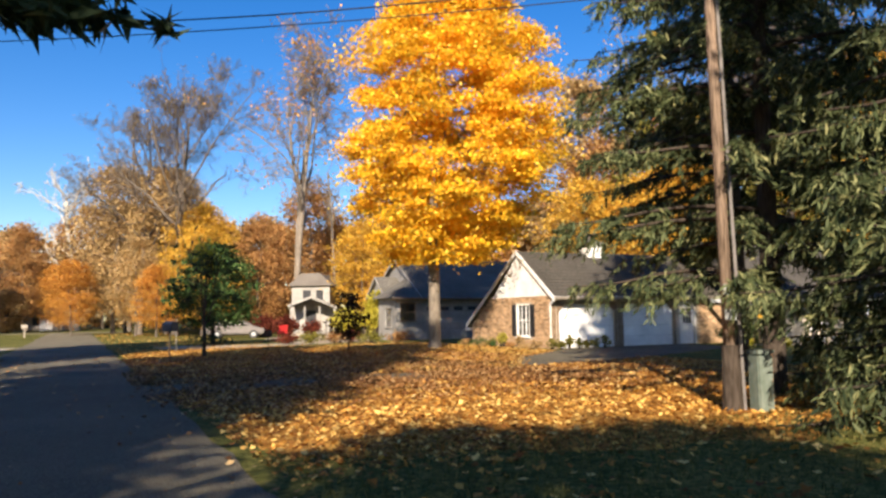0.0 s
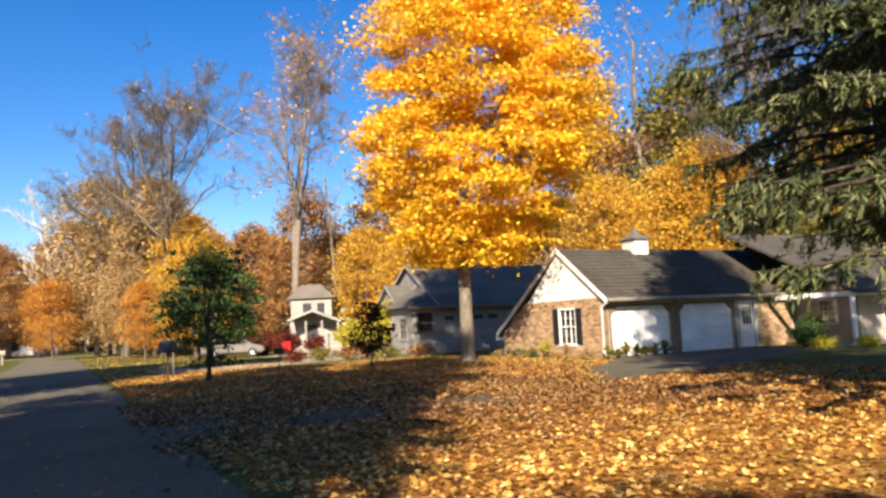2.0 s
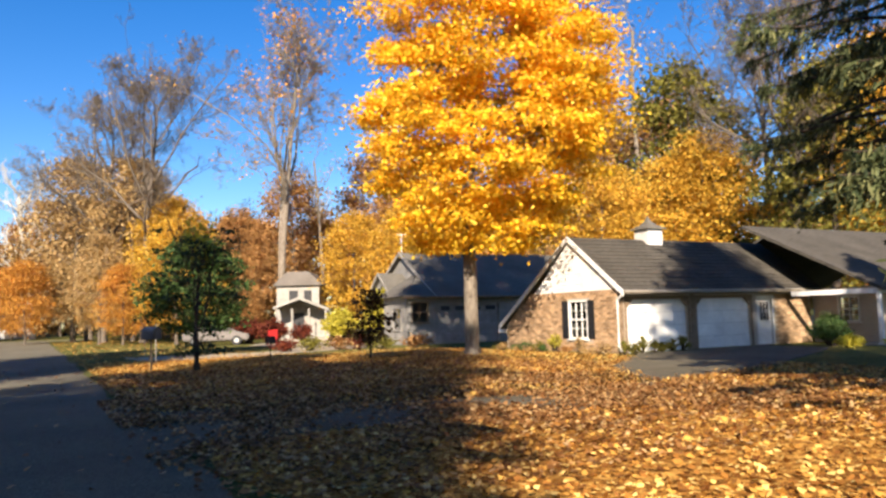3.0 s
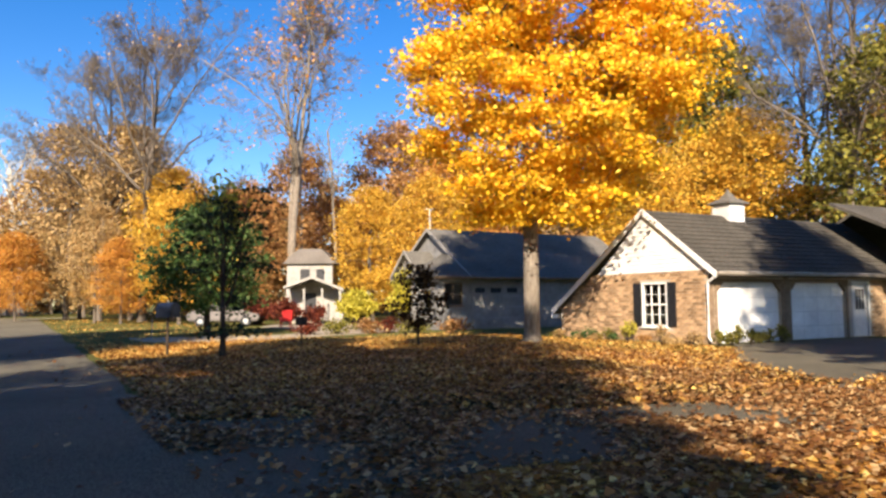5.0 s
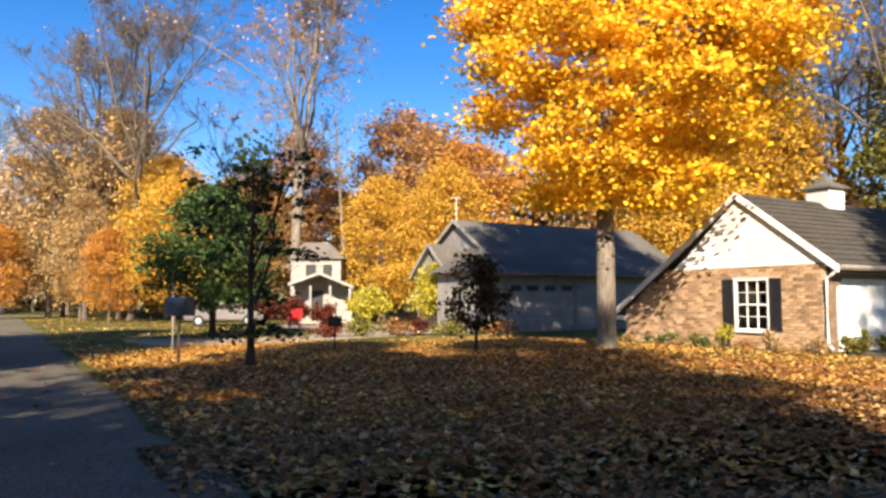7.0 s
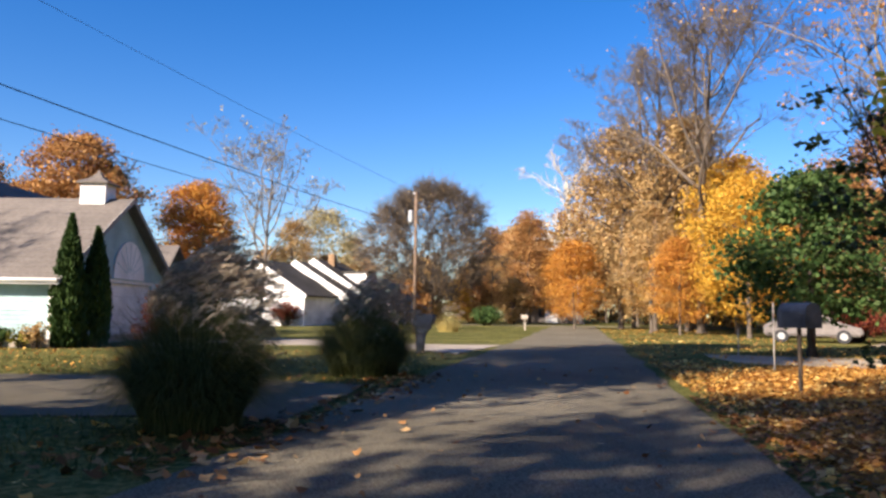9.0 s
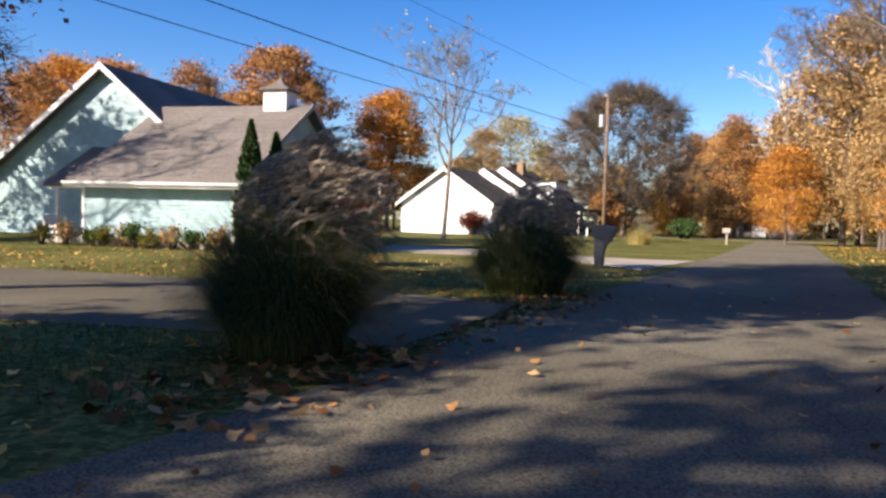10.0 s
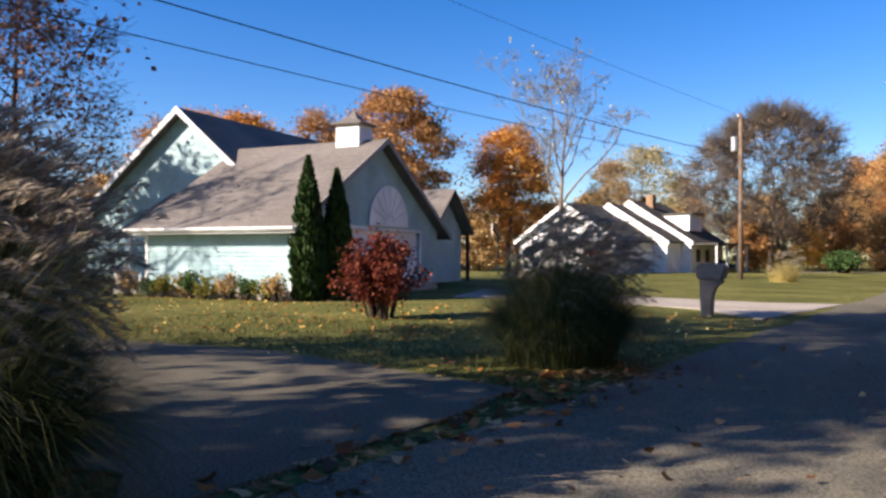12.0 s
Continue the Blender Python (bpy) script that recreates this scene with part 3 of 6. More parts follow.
part("door_trim", boxes((7.65, 7.75, -0.03, 0.06, 0.05, 2.12), (8.62, 8.72, -0.03, 0.06, 0.05, 2.12), (7.75, 8.62, -0.03, 0.06, 2.02, 2.12)), WHITE, BH)
window(BH, "y", 1.80, 3.02, 0.55, 2.1, 0.0, -1, 3, 4, shutters=True)
cupola(BH, 4.4, RY, RZ - 0.25, 0.82, 0.70, ROOF_G)
# main wing, set forward at the far end, with a porch on a white post
w4 = bmesh.new()
wall_with_holes(w4, "y", -3.2, 0.0, 11.4, 11.62, 0.0, 2.4, [(-2.2, -1.2, 0.9, 2.0)])
wall_with_holes(w4, "x", 11.62, 22.0, -3.2, -2.98, 0.0, 2.4, [(13.0, 14.0, 0.7, 2.0), (16.4, 18.0, 0.7, 2.0)])
part("wing_wall", w4, MORTAR, BH, "brick wall of the main wing")
window(BH, "x", 13.0, 14.0, 0.7, 2.0, -3.2, -1, 2, 4)
window(BH, "x", 16.4, 18.0, 0.7, 2.0, -3.2, -1, 4, 4)
window(BH, "y", -2.2, -1.2, 0.9, 2.0, 11.4, -1, 2, 4)
rb = bmesh.new()
slab_roof(rb, "x", 9.2, 22.4, -4.6, 2.28, 1.8, 5.4)
slab_roof(rb, "x", 11.45, 22.4, 8.2, 2.28, 1.8, 5.4)
part("wing_roof", rb, ROOF_D, BH, "dark shingle roof of the main wing")
part("porch_beam", boxes((9.3, 22.2, -4.4, -4.22, 2.06, 2.26), (9.3, 9.46, -4.2, -0.5, 2.06, 2.26)), WHITE, BH)
for x in (9.42, 12.6, 15.8, 19.0):
    pp = part("porch_post", boxes((x - 0.07, x + 0.07, -4.38, -4.24, 0.1, 2.06)), WHITE, BH, "white square porch post")
    part("post_base", boxes((x - 0.11, x + 0.11, -4.42, -4.20, 0.0, 0.1)), WHITE, pp)
part("porch_floor", boxes((9.2, 22.0, -4.5, -3.2, -0.1, 0.06)), CONCRETE, BH)

# grey house beyond the maple; x runs along its long front, y along the gables that face the lane
GH = thing("grey_house", pose(-3.2, 50.2, 0.0, 0, 0, HEAD), "grey sided single-storey house with dark roof and twin gables", "house")
gw = bmesh.new()
wall_with_holes(gw, "x", 0.2, 14.0, 0.0, 0.2, 0.0, 2.95, [(0.3, 1.4, 1.25, 2.45), (2.0, 6.2, 0.0, 2.35)])
part("wall", gw, SIDING_G, GH, "grey lapped siding wall")
gw = bmesh.new()
prism(gw, [(0.0, 0.0), (9.0, 0.0), (9.0, 2.95), (4.5, 5.5), (0.0, 2.95)], "x", 2.0, 2.2)
part("gable_wall", gw, SIDING_G, GH, "grey gable wall")
gw = bmesh.new()
wall_with_holes(gw, "y", 0.0, 3.2, 0.0, 0.2, 0.0, 2.95, [(0.8, 1.9, 0.85, 2.15)])
part("corner_wall", gw, SIDING_G, GH, "grey corner wall with a window")
part("back_wall", boxes((2.2, 14.0, 8.8, 9.0, 0.0, 2.95), (13.8, 14.0, 0.2, 8.8, 0.0, 2.95)), SIDING_G, GH)
gw = bmesh.new()
prism(gw, [(3.2, 0.0), (6.2, 0.0), (6.2, 3.1), (4.7, 4.25), (3.2, 3.1)], "x", 0.6, 1.999)
part("bay", gw, SIDING_G, GH, "grey projecting gabled bay")
lap_boards(GH, "x", 0.0, -1, 0.1, 1.15, lambda z: (0.02, 1.88), SIDING_G, 0.2)
lap_boards(GH, "x", 0.0, -1, 0.1, 2.9, lambda z: (6.35, 14.0), SIDING_G, 0.2)
lap_boards(GH, "x", 0.0, -1, 2.52, 2.9, lambda z: (0.02, 6.35), SIDING_G, 0.2)
rb = bmesh.new()
slab_roof(rb, "x", 1.7, 14.4, -0.5, 2.75, 4.5, 5.7)
slab_roof(rb, "x", 1.7, 14.4, 9.5, 2.75, 4.5, 5.7)
part("roof", rb, ROOF_G, GH, "dark grey shingle roof")
rb = bmesh.new()
slab_roof(rb, "x", 0.3, 2.4, 2.9, 2.95, 4.7, 4.4)
slab_roof(rb, "x", 0.3, 2.4, 6.5, 2.95, 4.7, 4.4)
part("bay_roof", rb, ROOF_G, GH)
rb = bmesh.new()
va = [rb.verts.new(c) for c in ((-0.45, -0.5, 2.78), (1.98, -0.5, 2.78), (-0.45, 3.4, 2.78), (1.98, 3.4, 2.78), (1.98, 2.2, 4.2), (1.98, 3.2, 4.2))]
for f in ((0, 1, 4), (0, 4, 5, 2), (2, 5, 3), (0, 2, 3, 1), (1, 3, 5, 4)):
    rb.faces.new([va[i] for i in f])
part("corner_roof", rb, ROOF_G, GH, "low hipped corner roof")
rk = bmesh.new()
for x, y0, y1, z0, z1 in ((1.66, -0.52, 4.5, 2.75, 5.72), (1.66, 9.52, 4.5, 2.75, 5.72), (0.26, 2.88, 4.7, 2.95, 4.42), (0.26, 6.52, 4.7, 2.95, 4.42)):
    prism(rk, [(y0, z0 - 0.16), (y0, z0 + 0.02), (y1, z1 + 0.02), (y1, z1 - 0.16)], "x", x, x + 0.036)
part("rake_board", rk, DIM_WHITE, GH)
gutter(GH, "x", -0.5, 14.3, -0.5, 2.74, -1, TRIM_B)
window(GH, "y", 0.8, 1.9, 0.85, 2.15, 0.0, -1, 2, 2, frame_mat=SIDING_G)
window(GH, "x", 0.3, 1.4, 1.25, 2.45, 0.0, -1, 2, 2, frame_mat=TRIM_B)
garage_door(GH, "x", 2.0, 6.2, 0.0, 2.35, 0.0, -1, mat=SIDING_G, trim=SIDING_G, lights=4)
tb = bmesh.new()
tube(tb, [(1.9, 4.5, 5.6), (1.9, 4.5, 6.9)], 0.02, 6)
tube(tb, [(1.6, 4.5, 6.85), (2.2, 4.5, 6.9)], 0.015, 6)
part("weather_vane", tb, WHITE, GH)

# small white house far behind, with an open porch
FH = thing("white_porch_house", pose(-14.2, 66.5, 0, 0, 0, 0), "small white two-storey house with open front porch", "house")
part("wall", boxes((0.0, 3.4, 1.6, 6.0, 0.0, 4.4)), DIM_WHITE, FH, "white siding wall")
rb = bmesh.new()
prism(rb, [(-0.3, 4.4), (3.7, 4.4), (2.6, 5.5), (0.9, 5.5)], "y", 1.3, 6.3)
part("roof", rb, ROOF_B, FH, "dark hipped roof")
rb = bmesh.new()
prism(rb, [(0.2, 2.65), (2.2, 3.35), (4.4, 2.45), (4.4, 2.33), (2.2, 3.2), (0.2, 2.53)], "y", -0.6, 1.59)
part("porch_roof", rb, ROOF_G, FH)
part("porch_fascia", prism(bmesh.new(), [(0.15, 2.5), (2.2, 3.22), (4.45, 2.3), (4.45, 2.48), (2.2, 3.42), (0.15, 2.68)], "y", -0.66, -0.602), DIM_WHITE, FH)
for x in (0.4, 1.6, 2.9, 4.2):
    part("porch_post", boxes((x - 0.07, x + 0.07, -0.5, -0.36, 0.2, 2.5)), DIM_WHITE, FH)
part("porch_floor", boxes((0.2, 4.4, -0.6, 1.59, 0.0, 0.2)), CONCRETE, FH)
for x0, x1 in ((0.47, 1.53), (2.97, 4.13)):
    part("railing", boxes((x0, x1, -0.46, -0.40, 1.05, 1.11), (x0, x1, -0.46, -0.40, 0.35, 0.40), *[(x0 + 0.12 * k, x0 + 0.12 * k + 0.03, -0.445, -0.415, 0.40, 1.05) for k in range(1, 9)]), DIM_WHITE, FH)
part("front_wall", boxes((3.4, 4.2, 1.5, 1.6, 0.2, 2.4)), DIM_WHITE, FH)
part("door", boxes((1.3, 2.2, 1.55, 1.597, 0.2, 2.2)), BLACK, FH)
part("window", boxes((1.0, 1.7, 1.56, 1.597, 3.0, 4.0), (2.2, 2.8, 1.56, 1.597, 3.0, 4.0)), BLACK, FH)

# mint house: x towards the lane, y along its front
TANG = math.degrees(math.atan2(0.613, 0.79))
TH = thing("mint_house", pose(-33.9, 31.0, 0.2, 0, 0, TANG), "pale mint sided house with brown roof and attached garage", "house")
GD, GW, GEZ, GRZ, GRY = 6.1, 10.4, 2.35, 5.55, 5.2      # garage depth, width, eave, ridge
tw = bmesh.new()
wall_with_holes(tw, "y", 0.0, GW, -0.2, 0.0, 0.0, GEZ, [(3.3, 8.7, 0.0, 2.15)])
prism(tw, [(0.0, GEZ + 0.001), (GW, GEZ + 0.001), (GRY, GRZ - 0.1)], "x", -0.2, 0.0)
part("garage_gable_wall", tw, SIDING_T, TH, "mint gable wall over a garage door")
part("side_wall", boxes((-GD, -0.201, 0.0, 0.2, 0.0, GEZ)), SIDING_T, TH, "pale mint side wall")
lap_boards(TH, "x", 0.0, -1, 0.12, GEZ - 0.1, lambda z: (-GD, 0.0), SIDING_T, 0.15)
lap_boards(TH, "y", 0.0, 1, 2.3, GRZ - 0.2, lambda z: (max(0.0, (z - GEZ) * GRY / (GRZ - GEZ)), min(GW, GW - (z - GEZ) * GRY / (GRZ - GEZ))), SIDING_T, 0.15)
lap_boards(TH, "y", 0.0, 1, 0.12, 2.28, lambda z: (0.0, 3.15), SIDING_T, 0.15)
lap_boards(TH, "y", 0.0, 1, 0.12, 2.28, lambda z: (8.85, GW), SIDING_T, 0.15)
part("foundation", boxes((-GD - 0.02, 0.02, -0.02, GW + 0.02, -0.2, 0.1)), CONCRETE, TH)
part("corner_board", boxes((-0.10, 0.032, -0.032, 0.0, 0.1, GEZ)), WHITE, TH)
part("corner_board", boxes((-GD - 0.03, -GD + 0.08, -0.034, 0.0, 0.1, GEZ)), WHITE, TH)
garage_door(TH, "y", 3.3, 8.7, 0.0, 2.15, 0.0, 1)
ab = bmesh.new()
prism(ab, [(4.5, 2.32)] + [(6.0 - 1.5 * math.cos(math.pi * k / 14), 2.42 + 1.45 * math.sin(math.pi * k / 14)) for k in range(15)] + [(7.5, 2.32)], "x", 0.05, 0.10)
part("arch_panel", ab, WHITE, TH, "white half-round sunburst panel")
for k in range(1, 8):
    a = math.pi * k / 8
    tb = bmesh.new()
    tube(tb, [(0.104, 6.0 - 0.25 * math.cos(a), 2.44 + 0.24 * math.sin(a)), (0.104, 6.0 - 1.4 * math.cos(a), 2.44 + 1.34 * math.sin(a))], 0.014, 4)
    part("ray", tb, SIDING_T, TH)
rb = bmesh.new()
slab_roof(rb, "x", -GD - 0.4, 0.45, -0.5, GEZ - 0.28, GRY, GRZ)
slab_roof(rb, "x", -GD - 4.0, 0.45, GW + 0.5, GEZ - 0.28, GRY, GRZ)
part("garage_roof", rb, ROOF_B, TH, "weathered brown shingle roof")
for k in range(18):
    f = (k + 0.5) / 18
    y, z = -0.5 + (GRY + 0.5) * f, GEZ - 0.28 + (GRZ - GEZ + 0.28) * f
    part("shingle_course", prism(bmesh.new(), [(y - 0.14, z - 0.088), (y - 0.14, z - 0.072), (y + 0.14, z + 0.092), (y + 0.14, z + 0.086)], "x", -GD - 0.39, 0.44), ROOF_B, TH)
rk = bmesh.new()
for y0, y1 in ((-0.52, GRY), (GW + 0.52, GRY)):
    prism(rk, [(y0, GEZ - 0.46), (y0, GEZ - 0.26), (y1, GRZ + 0.02), (y1, GRZ - 0.20)], "x", 0.452, 0.49)
part("rake_board", rk, SIDING_G, TH)
part("fascia", boxes((-GD - 0.4, 0.45, -0.54, -0.505, GEZ - 0.46, GEZ - 0.27)), WHITE, TH, "white eave board")
part("soffit", boxes((-GD - 0.35, 0.4, -0.5, -0.03, GEZ - 0.46, GEZ - 0.43)), WHITE, TH)
gutter(TH, "x", -GD - 0.4, 0.45, -0.545, GEZ - 0.28, -1)
cupola(TH, -1.0, GRY, GRZ - 0.3, 1.0, 0.85, ROOF_B, louvre=False)
# main block behind it, gable towards the south
MX, MZ, MY, ME = -8.55, 7.2, 4.3, 2.7
tw = bmesh.new()
prism(tw, [(-14.0, 0.0), (-3.4, 0.0), (-3.4, ME + 0.2), (MX, MZ - 0.15), (-14.0, ME + 0.2)], "y", MY, MY + 0.2)
part("main_gable_wall", tw, SIDING_T, TH, "mint gable wall, dappled by tree shade")
lap_boards(TH, "x", MY, -1, 0.12, MZ - 0.3, lambda z: (max(-14.0, -14.0 + (z - ME - 0.2) * 5.5 / (MZ - ME - 0.35)), min(-GD - 0.1 if z < 4.6 else -3.4, -3.4 - (z - ME - 0.2) * 5.5 / (MZ - ME - 0.35))), SIDING_T, 0.15)
part("main_walls", boxes((-14.0, -13.8, MY + 0.2, 17.0, 0.0, ME + 0.2), (-13.8, -3.4, 16.8, 17.0, 0.0, ME + 0.2), (-3.6, -3.4, GW, 16.8, 0.0, ME + 0.2)), SIDING_T, TH)
rb = bmesh.new()
slab_roof(rb, "y", MY - 0.45, 17.4, -14.65, ME - 0.22, MX, MZ)
slab_roof(rb, "y", MY - 0.45, 17.4, -2.7, ME - 0.22, MX, MZ)
part("main_roof", rb, ROOF_B, TH, "brown shingle main roof")
rk = bmesh.new()
for x0 in (-14.67, -2.68 - 2.45):
    z0 = ME - 0.22 if x0 < -10 else ME - 0.22 + 2.45 * (MZ - ME + 0.22) / 6.2
    prism(rk, [(x0, z0 - 0.22), (x0, z0 + 0.03), (MX, MZ + 0.03), (MX, MZ - 0.24)], "y", MY - 0.492, MY - 0.452)
part("main_rake_board", rk, WHITE, TH, "broad white rake board")
# low porch in the corner
rb = bmesh.new()
slab_roof(rb, "x", -9.2, -GD - 0.42, 1.5, GEZ - 0.25, 4.28, 3.75)
part("porch_roof", rb, ROOF_B, TH, "brown porch roof")
part("porch_beam", boxes((-9.1, -GD - 0.02, 1.65, 1.8, GEZ - 0.45, GEZ - 0.23)), WHITE, TH)
for x in (-8.7,):
    part("porch_post", boxes((x - 0.06, x + 0.06, 1.66, 1.79, 0.05, GEZ - 0.45)), WHITE, TH)
part("porch_floor", boxes((-9.3, -GD - 0.03, 1.3, 4.28, -0.2, 0.05)), CONCRETE, TH)
# entrance wing with a small gable beyond the garage
tw = bmesh.new()
prism(tw, [(11.5, 0.0), (15.3, 0.0), (15.3, 2.5), (13.4, 4.1), (11.5, 2.5)], "x", -6.0, -1.0)
part("entry_wing", tw, SIDING_T, TH, "mint entrance gable")
rb = bmesh.new()
slab_roof(rb, "x", -9.0, -0.45, 11.1, 2.4, 13.4, 4.4)
slab_roof(rb, "x", -9.0, -0.45, 15.7, 2.4, 13.4, 4.4)
part("entry_roof", rb, ROOF_B, TH)
for y in (11.4, 15.4):
    part("entry_post", boxes((-0.75, -0.6, y - 0.07, y + 0.07, 0.0, 2.4)), BARK_D, TH)

# white ranch house beyond, with three stepped gables and a garage
WH = thing("white_ranch_house", pose(-71.2, 63.4, 0, 0, 0, 22), "long white house with stepped gables and dark roof", "house")
for k, (x0, x1, pk, pz, y0, y1) in enumerate(((0.3, 10.2, 5.25, 6.1, 0.0, 6.99), (1.0, 11.6, 5.9, 6.4, 7.0, 9.99), (1.6, 12.6, 6.5, 6.8, 10.0, 18.0))):
    tw = bmesh.new()
    prism(tw, [(x0, 0.0), (x1, 0.0), (x1, 3.0), (pk, pz), (x0, 3.0)], "y", y0, y1)
    part("wall", tw, SIDING_W, WH, "white sided gable wall")
    rb = bmesh.new()
    slab_roof(rb, "y", y0 - 0.45, y1 + 0.1, x1 + 0.4, 2.86, pk, pz + 0.2)
    slab_roof(rb, "y", y0 - 0.45, y1 + 0.1, x0 - 0.4, 2.86, pk, pz + 0.2)
    part("roof", rb, ROOF_D, WH, "dark shingle roof")
    rk = bmesh.new()
    for e in (x0 - 0.4, x1 + 0.4):
        prism(rk, [(e, 2.55), (e, 2.9), (pk, pz + 0.24), (pk, pz - (0.12 if k == 0 else 0.62))], "y", y0 - 0.51, y0 - 0.453)
    part("rake_board", rk, WHITE, WH, "white rake board")
for x in (0.9, 5.4):
    garage_door(WH, "x", x, x + 3.0, 0.0, 2.1, 0.16, -1)
dm = part("dormer", boxes((9.0, 11.6, 12.0, 15.0, 4.0, 5.6)), SIDING_W, WH, "white dormer")
part("dormer_roof", boxes((8.8, 11.9, 11.8, 15.2, 5.601, 5.75)), ROOF_D, dm)
for y in (11.2, 13.4, 15.6):
    part("window", boxes((12.603, 12.64, y, y + 0.9, 1.0, 2.2)), BLACK, WH)
part("porch_roof", boxes((12.61, 15.2, 9.8, 18.2, 2.6, 2.78)), ROOF_D, WH)
for y in (10.0, 12.6, 15.2, 17.8):
    part("porch_post", boxes((14.9, 15.05, y, y + 0.15, 0.0, 2.6)), WHITE, WH)
part("chimney", boxes((6.9, 7.6, 12.5, 13.2, 5.5, 7.7)), BRICK, WH, "brick chimney")

# low tan house and a shed at the far ends
def far_house(m, w, d, h, rz, wall_mat, roof_mat, label):
    ob = thing("far_house", m, label, "house")
    bm = bmesh.new()
    prism(bm, [(0, 0), (d, 0), (d, h), (d / 2, rz - 0.15), (0, h)], "x", 0, w)
    part("wall", bm, wall_mat, ob)
    rb = bmesh.new()
    slab_roof(rb, "x", -0.4, w + 0.4, -0.5, h - 0.15, d / 2, rz)
    slab_roof(rb, "x", -0.4, w + 0.4, d + 0.5, h - 0.15, d / 2, rz)
    part("roof", rb, roof_mat, ob)
    for x in (0.15, 0.45, 0.75):
        part("window", boxes((w * x, w * x + 1.0, -0.04, -0.003, 0.9, h - 0.4)), BLACK, ob)
    part("garage_door", boxes((w * 0.55, w * 0.72, -0.04, -0.003, 0.0, h - 0.3)), WHITE, ob)
    return ob


far_house(pose(-74.0, 121.0, 0, 0, 0, 20), 11, 7, 2.6, 4.2, CONCRETE, ROOF_G, "low tan house far along the lane")
far_house(pose(-84.0, 22.0, 0, 0, 0, 75), 9, 6, 2.4, 3.6, SIDING_G, ROOF_B, "low grey outbuilding behind the lawn")

# ---- trees ----
def grow(rng, p, d, length, r, level, cfg, segs, tips):
    """A limb that wanders and throws side limbs, down to twigs."""
    n = cfg["steps"][level]
    last = level == len(cfg["steps"]) - 1
    for i in range(n):
        d = d + rng.normal(0, cfg["wob"] * (0.3 if level == 0 else 1.0), 3) + np.array([0, 0, cfg["lift"]]) * (level > 0)
        d = d / np.linalg.norm(d)
        q = p + d * (length / n)
        r1 = max(r * (1 - (0.75 if level else cfg.get("taper", 0.6)) / n), cfg["thin"])
        segs[level].append((p, q, r, r1))
        if not last and (i + 1) / n > cfg["from"][level]:
            for _ in range(rng.poisson(cfg["kids"][level]) + (1 if level == 0 else 0)):
                side = rng.normal(size=3)
                side -= d * side.dot(d)
                side /= np.linalg.norm(side) + 1e-9
                a = cfg["angle"][level] * rng.uniform(0.7, 1.25)
                e = d * math.cos(a) + side * math.sin(a)
                if level == 0:
                    e[2] = max(e[2], 0.15)
                grow(rng, q, e, length * cfg["ratio"][level] * rng.uniform(0.7, 1.2) * (1 - 0.45 * (i + 1) / n), r1 * cfg["thick"][level], level + 1, cfg, segs, tips)
        p, r = q, r1
    if level >= len(cfg["steps"]) - 2:
        tips.append(p)


FOREST = dict(steps=(9, 5, 4, 3), kids=(1.6, 1.5, 1.6, 0), ratio=(0.46, 0.5, 0.5, 0), thick=(0.5, 0.55, 0.6, 0), angle=(0.85, 0.75, 0.7, 0), wob=0.13, lift=0.10, thin=0.012)
FOREST["from"] = (0.30, 0.2, 0.1, 0)


def tree(name, seed, height, trunk_r, cfg, leaves, leaf_size, spread, bark, leaf_mat, label, category="tree", lean=(0, 0), keep=1.0, bark_limb=None):
    """A tapered trunk with limbs and a loose crown of single leaves, standing at the origin."""
    rng = np.random.default_rng(seed)
    segs, tips = [[] for _ in cfg["steps"]], []
    grow(rng, np.array([0.0, 0.0, -0.1]), np.array([lean[0], lean[1], 1.0]), height * cfg.get("stem", 0.86), trunk_r, 0, cfg, segs, tips)
    ob = thing(name, Matrix.Identity(4), label, category)
    segs[0].insert(0, (np.array([0.0, 0.0, -0.1]), np.array([0.0, 0.0, 0.35]), trunk_r * 1.5, trunk_r))
    part("trunk", tubes_mesh("trunk", segs[0], bark, 9), bark, ob)
    tagged(part("limb_frame", tubes_mesh("limb_frame", segs[1], bark_limb or bark, 5), bark, ob), kind="stuff")
    fine = [s for lv in segs[2:] for s in lv]
    if fine:
        tagged(part("twig_mass", tubes_mesh("twig_mass", fine, bark_limb or bark, 3), bark, ob), kind="stuff")
    if leaves:
        tp = np.array(tips)
        if keep < 1:
            tp = tp[rng.random(len(tp)) < keep]
        pts = tp[rng.integers(0, len(tp), leaves)] + rng.normal(0, spread, (leaves, 3))
        tagged(part("crown", leaf_mesh("crown", pts, leaf_size, leaf_mat, rng, 0.4), leaf_mat, ob), kind="stuff")
    return ob


